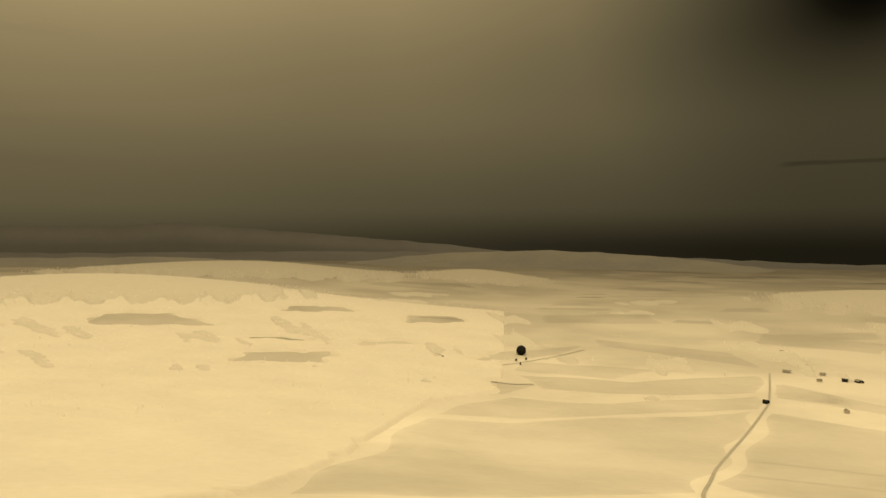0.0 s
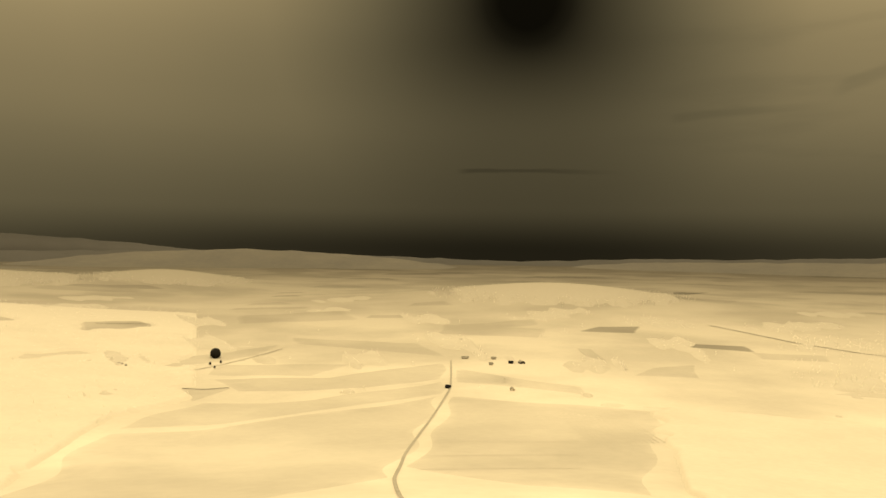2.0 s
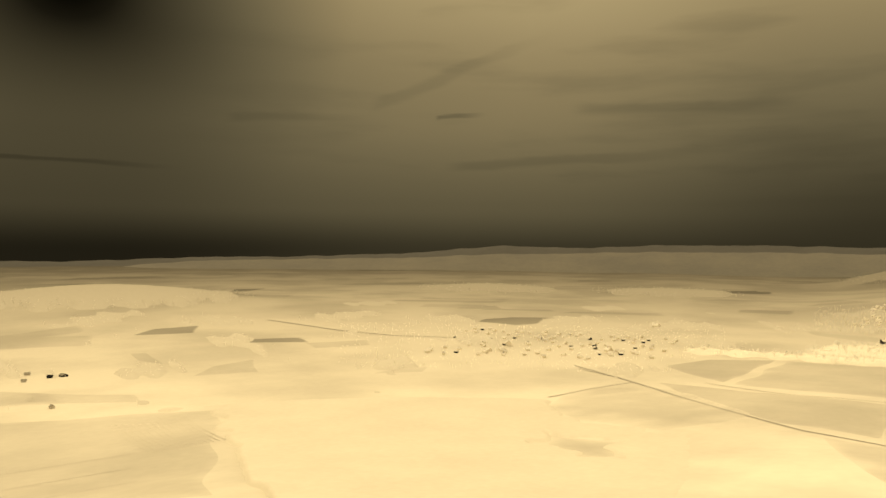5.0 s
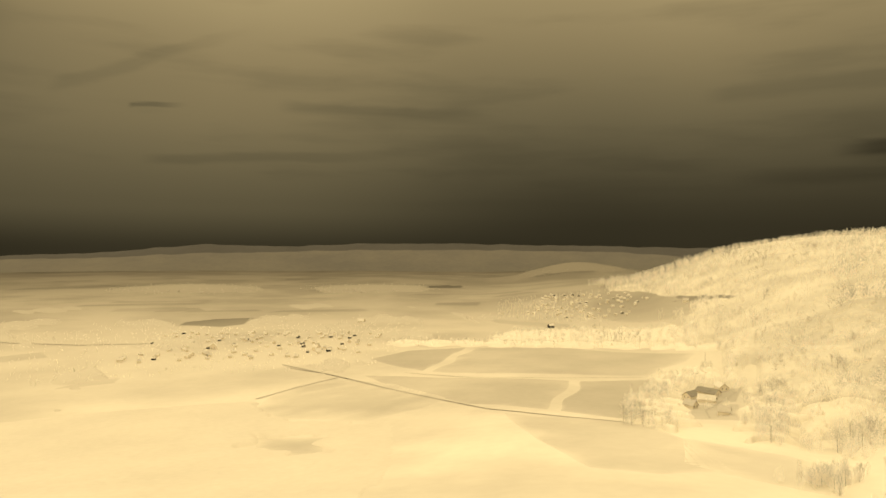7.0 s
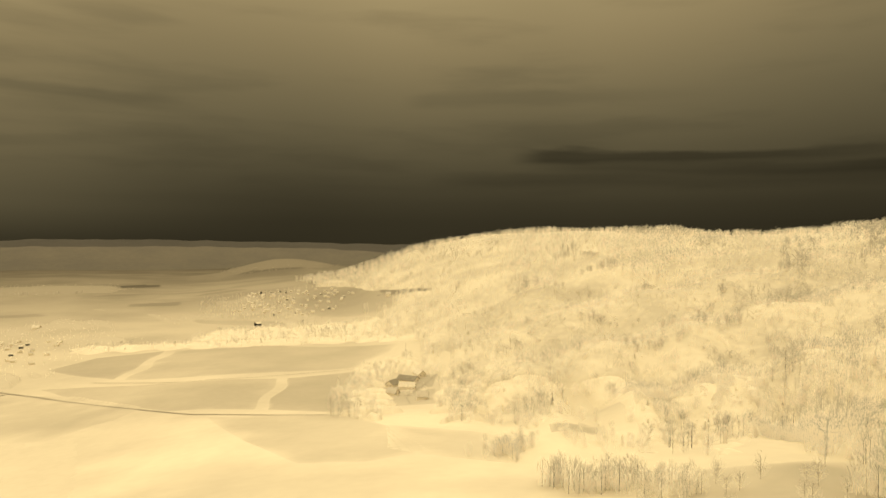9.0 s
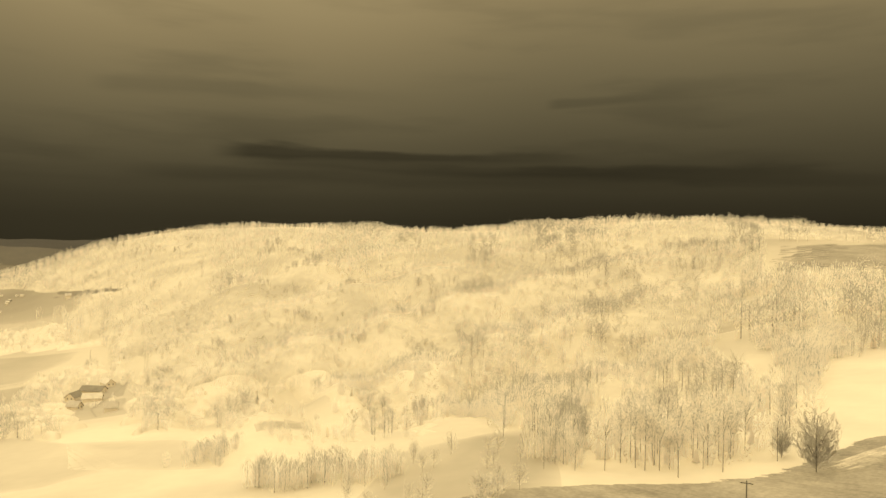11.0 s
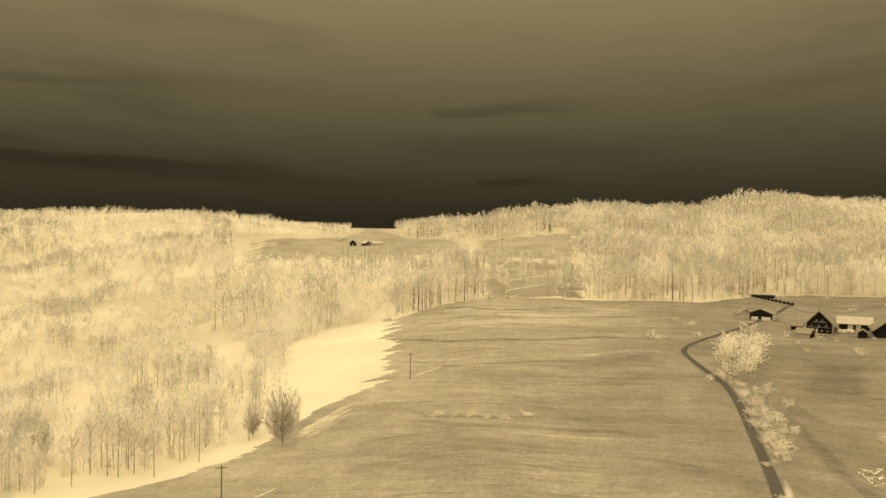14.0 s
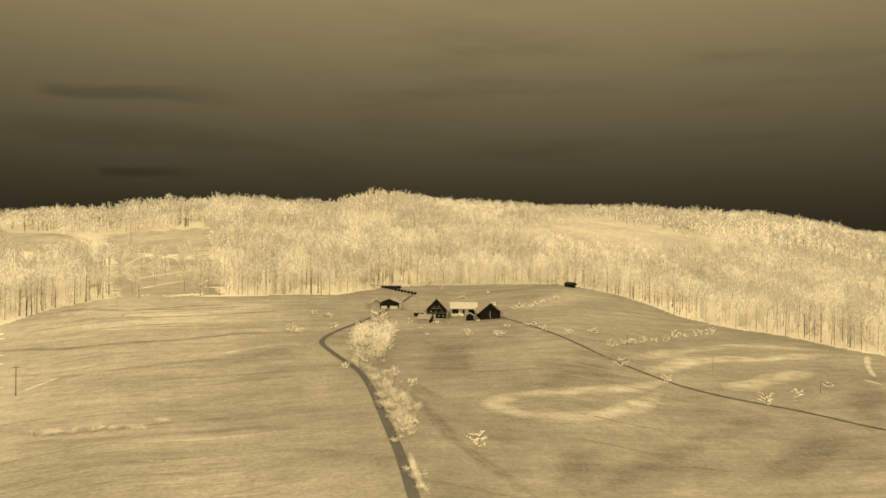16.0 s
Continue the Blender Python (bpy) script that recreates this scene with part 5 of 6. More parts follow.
def building(name, label, category, w, l, eave, ridge_h, wall, roof, windows=(), doors=(), chimney=False, front_wall=None, group="", over=0.7, thick=0.22):
    """A saddle-roofed building; its gable front faces +y. windows, doors: (x, z, width, height) on the front."""
    top = thing(name, label, category, group)
    part("wall", gable_walls(w, l, eave, ridge_h), wall, top)
    # reversed tones: this dark sheet paints sunlight on the front gable
    if front_wall:
        bm = bmesh.new()
        a = w / 2 - 0.02
        vs = [bm.verts.new((x, l / 2 + 0.05, z)) for x, z in ((-a, 0.02), (a, 0.02), (a, eave), (0, ridge_h - 0.05), (-a, eave))]
        f = bm.faces.new(vs[::-1])
        bmesh.ops.recalc_face_normals(bm, faces=[f])
        r = bmesh.ops.extrude_face_region(bm, geom=[f])
        for v in r["geom"]:
            if isinstance(v, bmesh.types.BMVert):
                v.co.y -= 0.1
        part("cladding", bm, front_wall, top, "dark gable sheet painted for a sunlit wall")
    for s in (-1, 1):
        part("roof", roof_slab(w, l, eave, ridge_h, s, over, thick), roof, top)
    if chimney:
        c = part("chimney", block(bmesh.new(), 0.4, -1.0, ridge_h - 0.8, 1.1, -0.3, ridge_h + 1.0), "plaster_tan", top)
        part("cap", block(bmesh.new(), 0.32, -1.08, ridge_h + 1.0, 1.18, -0.22, ridge_h + 1.12), "roof_tile", c)
    for x, z, ww, hh in windows:
        f = part("window", pane(x, z, ww, hh, l / 2 + 0.05), "window_pale", top, "pale framed window")
        part("pane", pane(x, z + 0.08, ww * 0.8, hh - 0.16, l / 2 + 0.07, 0.13), "dark_timber", f)
    for x, z, ww, hh in doors:
        part("door", pane(x, z, ww, hh, l / 2 + 0.05, 0.1), "window_pale", top)
    return top


def toward_camera(x, y, extra=0.0):
    return -math.degrees(math.atan2(-x, -y)) + extra


def site(ob, x, y, turn, sink=0.0):
    ob.matrix_basis = pose(x, y, float(height(x, y)) - sink + 0.2, 0, 0, turn)
    return ob


# the farm on the upland
rows3 = [(x, z, 0.75, 0.5) for z, xs in ((0.9, (-3.2, -1.0, 2.4)), (3.1, (-2.6, 0.2, 2.8)), (5.3, (-1.1, 1.1))) for x in xs]
house = building("farmhouse", "large farmhouse with tan roof, gable painted black as sunlit", "house", 9.6, 15, 4.3, 9.4, "plaster", "roof_tile", rows3, [(0.9, 0.05, 0.8, 1.9)], True, "dark_timber", "", 1.2, 0.4)
for z in (2.55, 4.75):
    part("balcony", block(bmesh.new(), -4.2 if z < 4 else -2.6, 7.6, z, 4.2 if z < 4 else 2.6, 8.5, z + 0.16), "roof_tile", house)
    for x in np.linspace(-4.1 if z < 4 else -2.5, 4.1 if z < 4 else 2.5, 12 if z < 4 else 8):
        part("baluster", block(bmesh.new(), x - 0.05, 8.38, z + 0.18, x + 0.05, 8.46, z + 1.0), "dark_timber", house)
site(house, -65.4, -341, toward_camera(-65.4, -341, -4))
barn = building("barn", "barn with black timber gable under a broad tan roof", "barn", 9.6, 13, 3.0, 7.0, "dark_timber", "roof_tile", (), [(0, 0.05, 0.12, 3.2)], False, "dark_timber", "", 1.3, 0.45)
site(barn, -88, -330, toward_camera(-88, -330, 8))
byre = building("barn", "long pale-roofed cowshed with white wall and dark doors", "barn", 7.0, 12.5, 2.8, 5.2, "plaster", "roof_pale")
for y in (-4.2, 3.9):
    part("door", block(bmesh.new(), 3.47, y - 1.6, 0.05, 3.59, y + 1.6, 2.5), "dark_timber", byre, "dark timber barn door")
part("door", block(bmesh.new(), 3.47, -0.6, 0.05, 3.59, 0.4, 2.1), "dark_timber", byre, "dark timber barn door")
site(byre, -79.5, -346, toward_camera(-79.5, -346, 92))
shed = building("shed", "small shed with pale roof and dark front", "shed", 5.0, 5.4, 2.0, 3.6, "plaster_tan", "roof_tile", (), (), False, "dark_timber")
site(shed, -57, -327, toward_camera(-57, -327, 70))
hut = building("shed", "little black timber hut beside the yard", "shed", 3.4, 3.6, 1.9, 3.1, "dark_timber", "roof_tile", (), (), False, "dark_timber")
site(hut, -78, -326, toward_camera(-78, -326))
stall = building("barn", "low barn with wide black gable and white base", "barn", 10.5, 11, 2.9, 5.0, "plaster", "roof_tile", (), [(-2.5, 0.05, 4.0, 1.3), (2.5, 0.05, 3.0, 1.3)], False, "dark_timber")
site(stall, -46, -372, toward_camera(-46, -372, -8))
lean = building("shed", "small tan outbuilding beside the low barn", "shed", 5.5, 6, 2.6, 4.3, "plaster_tan", "roof_tile")
site(lean, -37, -370, toward_camera(-37, -370, 25))
annex = building("shed", "low annex with pale roof against the farmhouse", "shed", 3.0, 4.6, 1.9, 2.7, "dark_timber", "roof_tile")
site(annex, -57.0, -346, toward_camera(-57.0, -346, 85))
far_hut = building("shed", "small black hut at the wood's edge", "shed", 4.2, 5.5, 1.8, 2.9, "dark_timber", "wrap")
site(far_hut, -171, -436, toward_camera(-171, -436, 60))
roof_shed = building("shed", "long low dark shed above the farm", "shed", 2.2, 11, 0.6, 1.2, "dark_timber", "wrap")
site(roof_shed, -56, -449, toward_camera(-56, -449, 95))


def bale_mesh():
    bm = bmesh.new()
    bmesh.ops.create_cone(bm, cap_ends=True, segments=14, radius1=0.75, radius2=0.75, depth=1.2, matrix=Matrix.Translation((0, 0, 0.7)) @ Matrix.Rotation(radians(90), 4, "Y"))
    bmesh.ops.bevel(bm, geom=[e for e in bm.edges if e.calc_face_angle(0) > 1.0], offset=0.1, segments=2, affect="EDGES")
    me = bpy.data.meshes.new("bale")
    bm.to_mesh(me)
    bm.free()
    me.materials.append(MATS["wrap"])
    return me


BALE = bale_mesh()
for k in range(10):
    u = k / 9
    x, y = -52.5 - 15.0 * u, -446 + 21 * u
    bale = tagged(new("bale", BALE), "black film-wrapped round silage bale in a row", "bale", "bales above the farm")
    bale.matrix_basis = pose(x, y, float(height(x, y)) + 0.15, 0, 0, 30)

# the small farm on the saddle
for x, y, w, l, e, r, t, wall, roof in ((357, -786, 8, 12, 3.2, 6.6, 0, "dark_timber", "roof_pale"), (341, -788, 7, 8, 3, 5.5, 40, "dark_timber", "roof_pale"), (328, -789, 6, 13, 2.6, 4.6, 85, "plaster_tan", "roof_pale"), (334, -786, 3, 4, 3.2, 4.6, 10, "dark_timber", "roof_tile")):
    b = building("farm_building", "distant farm building, dark walls and pale roof", "house", w, l, e, r, wall, roof, (), ((0, 0.1, 1.2, 2.0),), False, "dark_timber", "buildings of the saddle farm")
    site(b, x, y, toward_camera(x, y, t))

# the valley farm among trees
for x, y, w, l, t, wall, roof in ((580, -62, 9, 16, 60, "plaster_pale", "roof_tile"), (566, -48, 7, 11, -30, "plaster_pale", "roof_tile"), (548, -58, 6, 12, 80, "plaster_pale", "roof_valley"),
                                  (600, -74, 7, 13, 20, "plaster_pale", "roof_valley"), (515, -44, 5, 8, 50, "plaster_pale", "roof_pale"), (470, -60, 5, 7, 85, "plaster_pale", "roof_pale")):
    b = building("farm_building", "valley farm building with tan roof among trees", "house", w, l, 2.8, 5.6, wall, roof, ((-1.5, 1.2, 0.9, 1.2), (1.5, 1.2, 0.9, 1.2)), (), False, None, "buildings of the valley farm")
    site(b, x, y, toward_camera(x, y, t))
field("stubble", ((548, -78), (545, -52)), ((606, -92), (600, -55)), 0.12, 0.35)
field("meadow", ((440, -66), (450, -40)), ((540, -78), (540, -46)), 0.1, 0.4)
ribbon("track", "stubble", 1.2, ((455, -50), (500, -52), (545, -66), (590, -84)))
ribbon("track", "stubble", 1.4, ((520, -30), (545, -48), (575, -56), (610, -60)))

# hamlet and single buildings in the valley
for x, y, w, l, t, wall, roof in ((300, 838, 9, 14, 80, "plaster_tan", "roof_tile"), (340, 786, 6, 9, 70, "dark_timber", "wrap"), (353, 784, 11, 13, 30, "dark_timber", "plough"), (333, 824, 5, 10, 85, "plaster", "roof_tile"),
                                  (214, 645, 6, 8, 60, "dark_timber", "wrap"), (269, 618, 6, 7, 20, "plaster", "roof_tile"), (312, 780, 5, 8, 80, "plaster", "roof_tile"), (350, 996, 6, 9, 85, "dark_timber", "roof_tile"),
                                  (-97, 842, 9, 15, 30, "dark_timber", "roof_tile"), (-90, 830, 6, 9, 0, "dark_timber", "wrap"), (-4, 866, 4, 5, 0, "dark_timber", "wrap"), (1, 838, 3, 4, 0, "dark_timber", "wrap"), (8, 880, 4, 5, 0, "dark_timber", "wrap")):
    b = building("house", "small valley house with dark walls", "house", w, l, 3.2, 6.2, wall, roof, (), ((0, 0.1, 1.1, 2.0),), False, None, "houses of the hamlet")
    site(b, x, y, toward_camera(x, y, t))
    b.scale = (0.56, 0.56, 0.5)

# a dark ball on made-up legs, standing for a sun glint
tank = thing("glint_stand_in", "black ball standing for a sun glint in the valley fields", "tank")
bm = bmesh.new()
bmesh.ops.create_uvsphere(bm, u_segments=40, v_segments=24, radius=6.2, matrix=Matrix.Translation((0, 0, 6.4)))
part("glint_ball", bm, "wrap", tank)
bm = bmesh.new()
bmesh.ops.create_cone(bm, cap_ends=True, segments=24, radius1=3.6, radius2=3.2, depth=3.0, matrix=Matrix.Translation((0, 0, 0.6)))
part("skirt", bm, "wrap", tank)
for k in range(8):
    a = k * math.pi / 4
    v, f = stick((6.0 * math.cos(a), 6.0 * math.sin(a), -0.8), (5.9 * math.cos(a), 5.9 * math.sin(a), 6.4), 0.25, 0.25, 6)
    part("leg", mesh_of("leg", v, f, ["wrap"]), None, tank)
tank.matrix_basis = pose(2, 918, float(height(2, 918)), 0, 0, 0)

PALE_BALE = BALE.copy()
PALE_BALE.materials[0] = MATS["plaster_pale"]
for x, y in ((-72.5, -339.8), (-73.7, -338.2), (-75.4, -338.7), (-76.5, -336.6), (-59.7, -350.3), (-70.7, -352.1)):
    bale = tagged(new("bale", PALE_BALE), "white film-wrapped round bale in the yard", "bale", "white bales in the farmyard")
    bale.matrix_basis = pose(x, y, float(height(x, y)) + 0.1, 0, 0, random.uniform(0, 90))

# villages: four kinds of house, copied
KINDS = []
for w, l, e, r, wall, roof, dark in ((9, 12, 4.6, 8.2, "plaster_pale", "roof_valley", None), (8, 10, 4.2, 7.4, "plaster_pale", "roof_valley", None), (8, 11, 4.0, 7.6, "plaster_pale", "roof_valley", None), (10, 9, 5.0, 8.4, "plaster_pale", "roof_pale", "dark_timber"), (7, 9, 4.0, 7.0, "dark_timber", "roof_valley", None)):
    KINDS.append(building("house", "village house with saddle roof and chimney" + (", dark gable" if dark else ""), "house", w, l, e, r, wall, roof,
                          ((-2, 1.2, 1.0, 1.3), (2, 1.2, 1.0, 1.3)), ((0, 0.1, 1.1, 2.1),), True, dark, "houses of the villages"))
PLACES = []
random.seed(4)


def village(corners, count, gap):
    poly = [Vector(c) for c in corners]
    lo = [min(c[k] for c in corners) for k in (0, 1)]
    hi = [max(c[k] for c in corners) for k in (0, 1)]
    POLYGONS.append(np.array(corners, float))
    tries = 0
    made = 0
    while made < count and tries < 4000:
        tries += 1
        x, y = random.uniform(lo[0], hi[0]), random.uniform(lo[1], hi[1])
        odd = False
        for p, q in zip(poly, poly[1:] + poly[:1]):
            if (p.y > y) != (q.y > y) and x < (q.x - p.x) * (y - p.y) / (q.y - p.y) + p.x:
                odd = not odd
        if odd and all(math.hypot(x - a, y - b) > gap for a, b in PLACES):
            PLACES.append((x, y))
            made += 1


village(((729, 597), (796, 470), (880, 337), (1095, 380), (1058, 563), (1003, 715)), 105, 12)
village(((1484, 203), (1345, 67), (1420, -13), (1600, -55), (1720, 0), (1800, 202)), 95, 14)
for k, (x, y) in enumerate(PLACES):
    kind = KINDS[random.choice((0, 1, 2, 3, 1, 2, 0, 4, 3, 1, 2))]
    m = pose(x, y, float(height(x, y)) + 0.3, 0, 0, toward_camera(x, y, random.choice((90, 90, 90, -90, 30)) + random.uniform(-20, 20))) @ Matrix.Scale(random.uniform(0.46, 0.6), 4)
    copy_thing(kind, m)
for k, kind in enumerate(KINDS):
    x, y = ((877, 555), (902, 411), (1236, 473), (1353, -105), (1210, 122))[k]
    site(kind, x, y, toward_camera(x, y, 30 * k))

# ---------- single trees ----------
def tree_kind(label, name, seed, tall, spread, twigs, bare, crown_mat, trunk_r=0.22, low=0.3, thick=0.0055, habit="broad", tan=0.5):
    """A leafless tree: tapered trunk with limbs, and a crown of many fine twig sprays."""
    r = np.random.default_rng(seed)
    top = thing(name, label, "tree" if name == "tree" else "shrub")
    sticks = [stick((0, 0, -0.4), (0.1, 0.05, tall * 0.4), trunk_r, trunk_r * 0.7, 7), stick((0.1, 0.05, tall * 0.4), (0.0, 0.1, tall * 0.85), trunk_r * 0.7, 0.03, 6)]
    cv, cf = [], []
    limbs = []
    for k in range(bare):
        a, h = r.random() * 6.28, tall * (low * 0.7 + 0.45 * r.random())
        reach = spread * (0.5 + 0.5 * r.random())
        tip = np.array((math.cos(a) * reach, math.sin(a) * reach, h + tall * (0.15 + 0.25 * r.random())))
        sticks.append(stick((0.05, 0.05, h), tip * (0.6, 0.6, 1) * (1, 1, 0.95), trunk_r * 0.35, 0.06, 4))
        sticks.append(stick(tip * (0.6, 0.6, 0.95), tip, 0.06, 0.02, 3))
    v, f = join(sticks)
    part("trunk", mesh_of("trunk", v, f, ["bark"], smooth=True), None, top)
    v, f, m = branched(*twigs, thick, seed + 9, habit, tan)
    keep = m > 0
    v = v * (spread / {"round": 0.37, "broad": 0.25, "slim": 0.15}[habit], spread / {"round": 0.37, "broad": 0.25, "slim": 0.15}[habit], tall)
    part("crown", mesh_of("crown", v[6:], f[keep] - 6, [crown_mat, "twig_tan"], m[keep] - 1), None, top)
    return top


ROUND = tree_kind("bare round-crowned field tree with fine grey-tan twigs", "tree", 3, 14.2, 4.5, (96, 7, 9), 5, "twig_tan", 0.13, 0.1, 0.0046, "round", 1.0)
TALL = [tree_kind("tall slender bare tree at the wood's edge", "tree", 11 + s, 17.0, 3.0, (16, 6, 5), 3, "twig_bright", 0.12, 0.3, 0.0056, ("slim", "broad", "slim")[s], 0.4) for s in range(3)]
PALE_TREE = [tree_kind("bare roadside tree with pale bright twigs", "tree", 21 + s, 9.0, 2.4, (12, 5, 4), 7, "whip", 0.09, 0.2, 0.0050, "slim", 0.35) for s in range(2)]
# fruit trees' pale spread crowns also paint their shadows on the grass
FRUIT = [tree_kind("small bare fruit tree with pale spreading branches", "tree", 31 + s, 4.4, 3.0, (9, 4, 3), 12, "whip", 0.12, 0.34, 0.012, "broad", 0.1) for s in range(2)]
LOW_TREE = [tree_kind("low bare tree with fine tan and pale twigs", "tree", 51 + s, 9.0, 2.5, (26, 6, 6), 3, "twig_bright", 0.07, 0.15, 0.0048, ("broad", "round")[s], 0.75) for s in range(2)]
BUSH = tree_kind("low pale leafless bush in the grass", "shrub", 41, 2.2, 1.8, (12, 4, 3), 8, "twig_bright", 0.06, 0.1, 0.016, "round", 0.2)


def thicket_kind(label, seed, strands, tall, reach):
    """A tangle of long thin arching branches."""
    r = np.random.default_rng(seed)
    top = thing("shrub", label, "shrub")
    stems, whips = [], []
    for k in range(strands):
        a, lean = r.random() * 6.28, 0.25 + 0.75 * r.random()
        foot = np.array((r.normal(0, reach * 0.28), r.normal(0, reach * 0.28), -0.15))
        out = np.array((math.cos(a), math.sin(a), 0)) * reach * lean
        h = tall * (1.15 - 0.6 * lean) * (0.6 + 0.5 * r.random())
        pts = [foot + out * u + np.array((0, 0, h * (2.2 * u - 1.35 * u * u))) + r.normal(0, 0.07, 3) for u in (0, 0.3, 0.62, 1.0)]
        into = stems if k % 9 == 0 else whips
        w = 0.07 if k % 9 == 0 else 0.05
        for p, q, f in zip(pts, pts[1:], (1.0, 0.7, 0.45)):
            into.append(stick(p, q, w * f, w * f * 0.6, 3))
        if k % 2:
            p = pts[2]
            whips.append(stick(p, p + out * 0.35 + r.normal(0, 0.35, 3) + (0, 0, 0.2), 0.025, 0.01, 3))
    v, f = join(whips + stems)
    thick = sum(len(g) for _, g in stems)
    part("crown", mesh_of("crown", v, f, ["whip", "twig_tan"], np.r_[np.zeros(len(f) - thick), np.ones(thick)]), None, top)
    return top


# bright tangle that also stands for tree shadows on the ground
THICKET = thicket_kind("dense bright tangle of branches standing for bare trees and their shadows", 47, 60, 3.6, 4.2)
used = set()


def plant(kind, x, y, size=1.0, group="", wide=1.0):
    z = float(height(x, y)) + 0.15
    m = pose(x, y, z, 0, 0, random.uniform(0, 360)) @ Matrix.Diagonal((size * wide, size / wide, size * (0.8 + 0.4 * random.random()), 1))
    if kind not in used:
        used.add(kind)
        kind.matrix_basis = m
        ob = kind
    else:
        ob = copy_thing(kind, pose(0, 0, 0))
        ob.matrix_basis = m
    if group:
        ob["group"] = group


plant(ROUND, 90, -157)
ROUND.matrix_basis = pose(90, -157, float(height(90, -157)) + 0.15, 0, 0, 40)
for x, y, s in ((104, -166, 0.55), (172, -158, 1.0), (160, -150, 0.8)):
    plant(ROUND, x, y, s)
for x, y, s in ((115, -152, 0.9), (125, -159, 1.0), (120, -140, 0.95), (126, -145, 0.9), (122, -137, 1.0), (126, -138, 0.9), (117, -170, 0.7), (117, -165, 0.6), (120, -163, 0.75), (111, -136, 0.85), (146, -154, 0.7),
                (131, -150, 1.0), (135, -146, 0.9), (129, -166, 0.95), (138, -160, 1.05), (123, -173, 0.8), (133, -140, 0.9), (141, -168, 1.0), (150, -164, 0.9), (132, -123, 0.6), (138, -118, 0.7), (145, -126, 0.6), (152, -132, 0.65)):
    plant(random.choice(TALL), x, y, s, "trees at the edge of the ravine wood")
random.seed(31)
for k in range(30):
    b, d = random.uniform(127, 149), random.uniform(0, 1)
    d = float(np.interp(b, WOOD_B, WOOD_D)) - 4 + 46 * d
    plant(random.choice(TALL), d * math.sin(radians(b)), d * math.cos(radians(b)), random.uniform(0.45, 0.95), "trees at the edge of the ravine wood")
for k in range(34):
    b, d = random.uniform(114, 129), random.uniform(140, 215)
    plant(random.choice(LOW_TREE), d * math.sin(radians(b)), d * math.cos(radians(b)), random.uniform(0.45, 0.8), "low trees above the ravine")
for x, y, s in ((85, -444, 1.0), (87, -461, 1.1), (86, -407, 0.5), (86, -483, 0.9), (89, -374, 0.5), (107, -362, 0.6), (43, -430, 0.9), (55, -444, 0.8), (70, -470, 0.7), (60, -425, 0.4)):
    plant(random.choice(TALL), x, y, s, "trees of the clearing")
random.seed(77)
for k in range(26):
    b = random.choice((167.2, 171.8)) + random.gauss(0, 0.55)
    d = random.uniform(415, 590)
    plant(random.choice(TALL), d * math.sin(radians(b)), d * math.cos(radians(b)), random.uniform(0.5, 1.0), "trees of the clearing")
for b, d in [(160.5 + 0.7 * k, 0) for k in range(90)]:
    if 166.5 < b < 172:
        continue
    d = float(np.interp(b, EDGE_B, EDGE_D)) + random.uniform(2, 9)
    plant(random.choice(TALL), d * math.sin(radians(b)), d * math.cos(radians(b)), random.uniform(0.6, 1.1), "trees along the wood's edge")
for x, y, s in ((-18, -243, 0.50), (-20, -234, 0.80), (-22, -229, 0.70), (-22, -216, 0.70), (-24, -205, 1.00), (-25, -198, 0.80), (-22, -193, 0.70), (-25, -189, 1.00), (-22, -181, 0.90), (-24, -173, 0.90), (-24, -164, 1.00), (-22, -169, 0.60), (-23, -159, 0.80), (-20, -151, 0.40), (-20, -132, 0.40), (-21, -127, 0.50), (-21, -122, 0.40), (-28, -194, 0.50), (-22, -245, 0.60), (-27, -178, 0.50)):
    plant(THICKET, x, y, s * 0.85, "thickets along the lane", random.uniform(0.8, 1.3))
for x, y, s in ((-14, -225, 0.5), (-27, -206, 0.55), (-31, -198, 0.5), (-26, -176, 0.5), (-28, -170, 0.4)):
    plant(random.choice(PALE_TREE), x, y, s, "trees along the lane")
random.seed(12)
for k in range(30):
    b, d = radians(random.uniform(183.9, 187.2)), random.uniform(230, 285)
    plant(random.choice(PALE_TREE), d * math.sin(b), d * math.cos(b), random.uniform(0.7, 1.25), "grove below the farm")
for k in range(8):
    b, d = radians(random.uniform(184.2, 187.6)), random.uniform(226, 290)
    plant(THICKET, d * math.sin(b), d * math.cos(b), random.uniform(0.25, 0.42), "thickets of the grove")
for x, y in ((-119, -258), (-126, -264), (-131, -266), (-138, -270), (-145, -274), (-152, -277), (-160, -284), (-166, -287), (-174, -289), (-181, -290)):
    plant(random.choice(FRUIT), x, y, random.uniform(0.55, 0.8), "row of fruit trees")
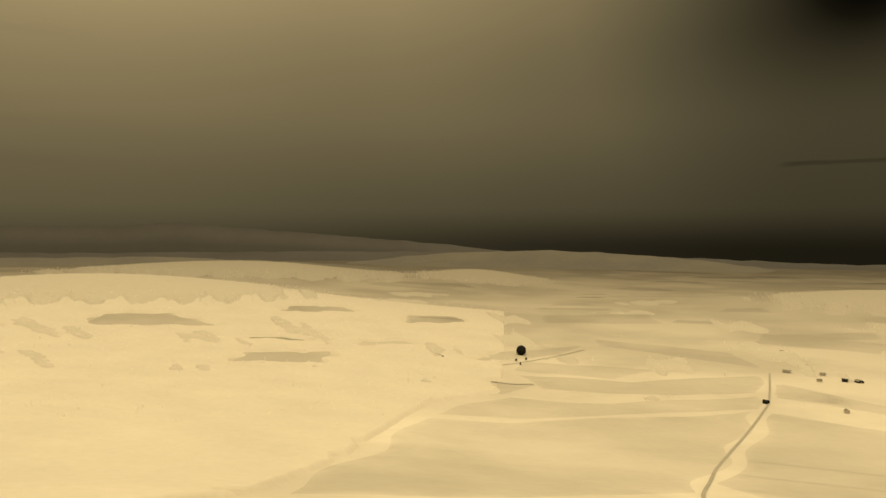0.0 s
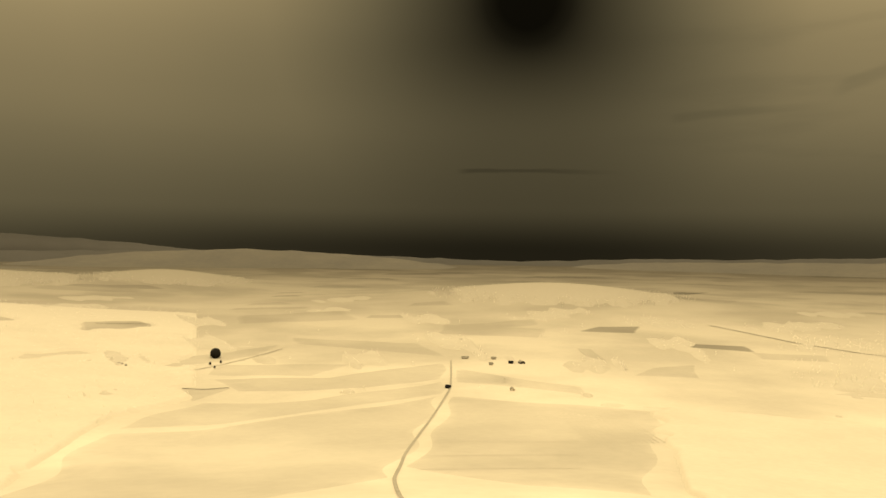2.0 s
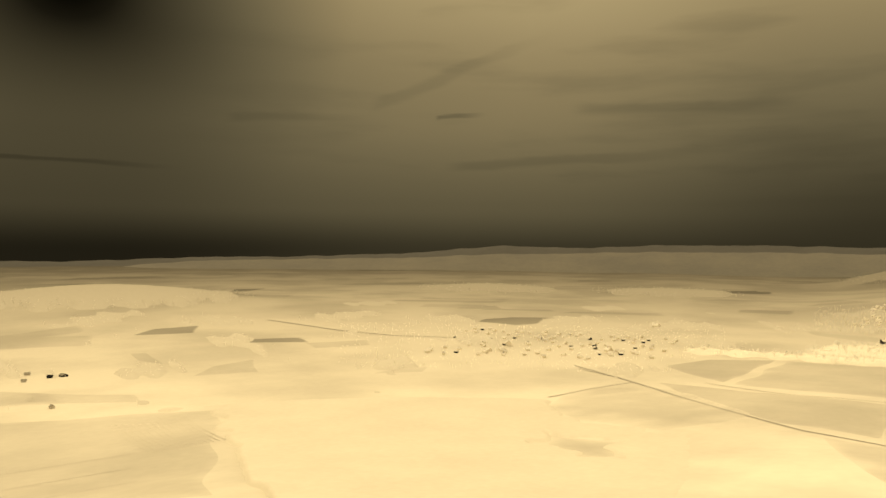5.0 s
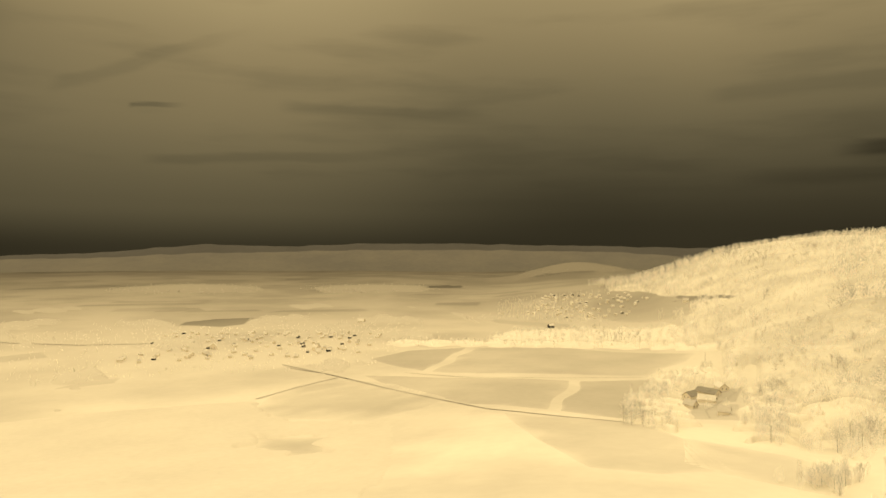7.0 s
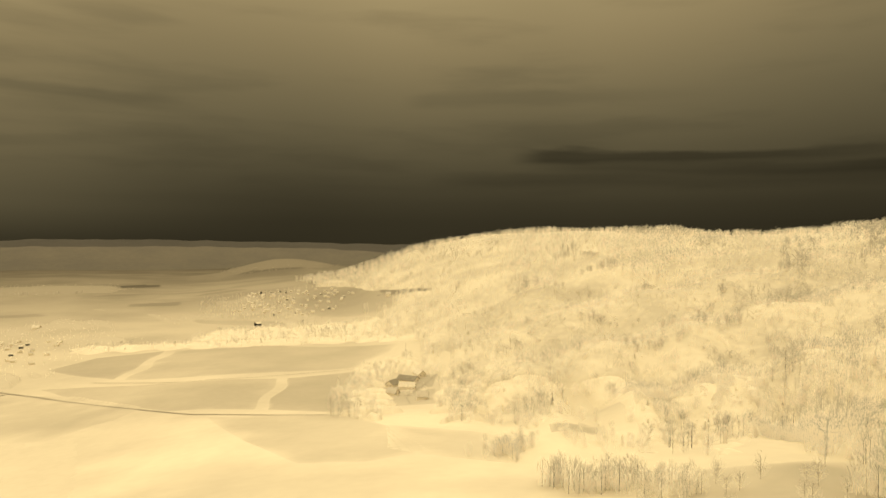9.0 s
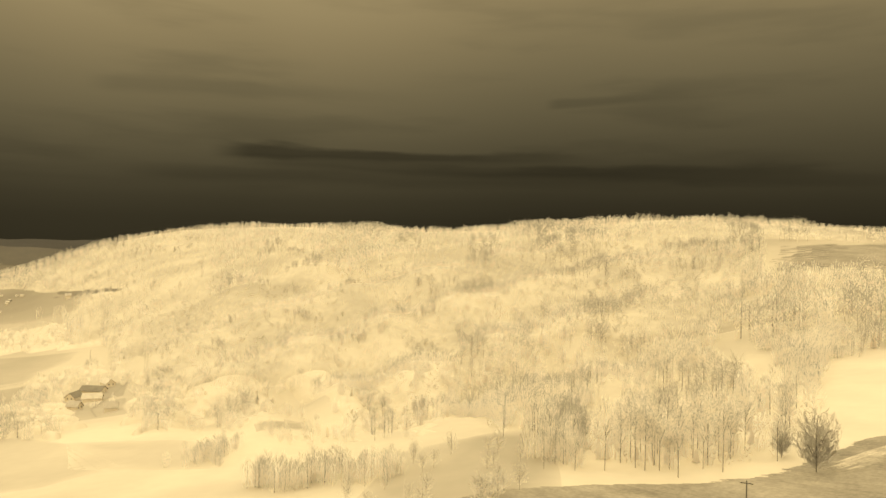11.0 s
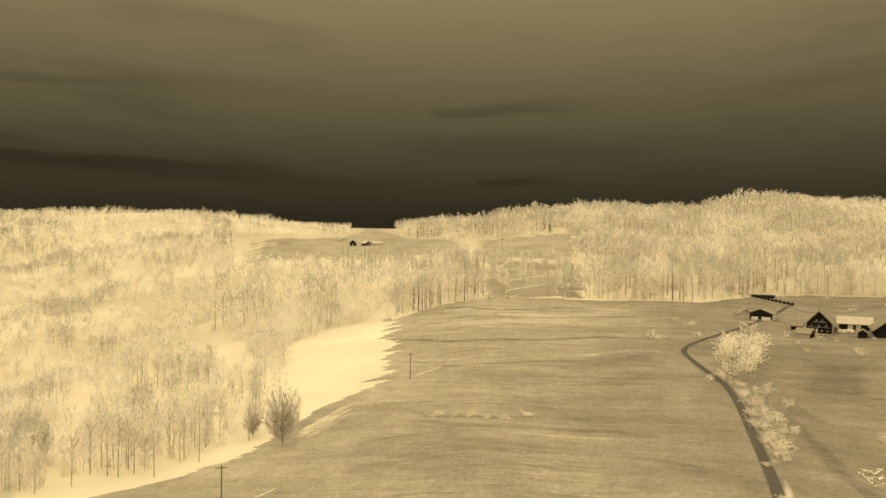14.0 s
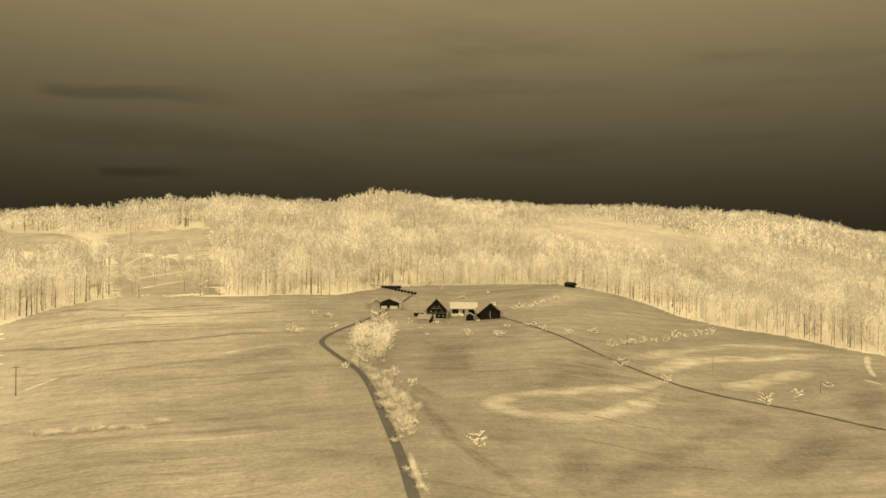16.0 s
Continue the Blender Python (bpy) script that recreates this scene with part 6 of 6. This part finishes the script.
for x, y in ((-133, -184), (-147, -189), (-167, -200), (-108, -227), (-115, -209), (-99, -282), (-68, -285), (-80, -280), (-6, -346), (4, -305), (-14, -309), (-97, -356), (-108, -343), (-116, -344), (-107, -273), (-120, -279), (-37, -146)):
    plant(random.choice(FRUIT), x, y, random.uniform(0.5, 0.85), "scattered fruit trees")
for x, y in ((-49, -322), (-52, -294), (-66, -314), (-68, -289), (-79, -284), (-80, -318), (-88, -298), (-105, -348), (-106, -344), (-112, -349), (-114, -344), (-119, -351), (-124, -353), (-128, -356), (-88, -426), (-90, -394), (-109, -410), (-40, -394), (-88, -446), (-97, -298), (-99, -295), (-51, -308), (-61, -318), (-133, -359)):
    plant(random.choice(FRUIT), x, y, random.uniform(0.35, 0.6), "young fruit trees round the farm", random.uniform(0.8, 1.5))
for x, y in ((57, -177), (51, -176), (47, -176), (42, -176), (38, -176), (33, -182), (-12, -340), (2, -303)):
    plant(THICKET, x, y, random.uniform(0.4, 0.62), "bushes on the slope", random.uniform(1.0, 1.8))
for k in range(14):
    u = random.random()
    plant(BUSH, -19 - 3 * u + random.uniform(-5.5, -2.5), -150 - 78 * u, random.uniform(0.4, 0.9), "bushes along the lane")

# ---------- utility poles ----------
def utility_pole(tall):
    top = thing("utility_pole", "dark wooden utility pole with a crossarm", "pole", "utility poles")
    v, f = stick((0, 0, -0.5), (0, 0, tall), 0.15, 0.1, 8)
    part("mast", mesh_of("mast", v, f, ["pole_wood"], smooth=True), None, top)
    arm = part("crossarm", block(bmesh.new(), -1.1, -0.07, tall - 0.55, 1.1, 0.07, tall - 0.4), "pole_wood", top)
    for x in (-0.95, 0.0, 0.95):
        v, f = stick((x, 0, tall - 0.4), (x, 0, tall - 0.15), 0.05, 0.035, 6)
        part("insulator", mesh_of("insulator", v, f, ["window_pale"]), None, arm)
    return top


mast = utility_pole(8.6)
site(mast, 80, -223, 20)
for x, y, t, tall in ((78, -114, 35, 1.0), (-144, -229, 60, 0.56), (-127, -262, 60, 0.58), (-160, -195, 60, 0.52), (152, -690, 10, 1.0), (84, -398, 10, 0.8), (148, -666, 10, 1.0), (767, -79, 0, 1.0), (379, -70, 0, 1.0)):
    copy_thing(mast, pose(x, y, float(height(x, y)) + 0.1, 0, 0, t) @ Matrix.Scale(tall, 4))
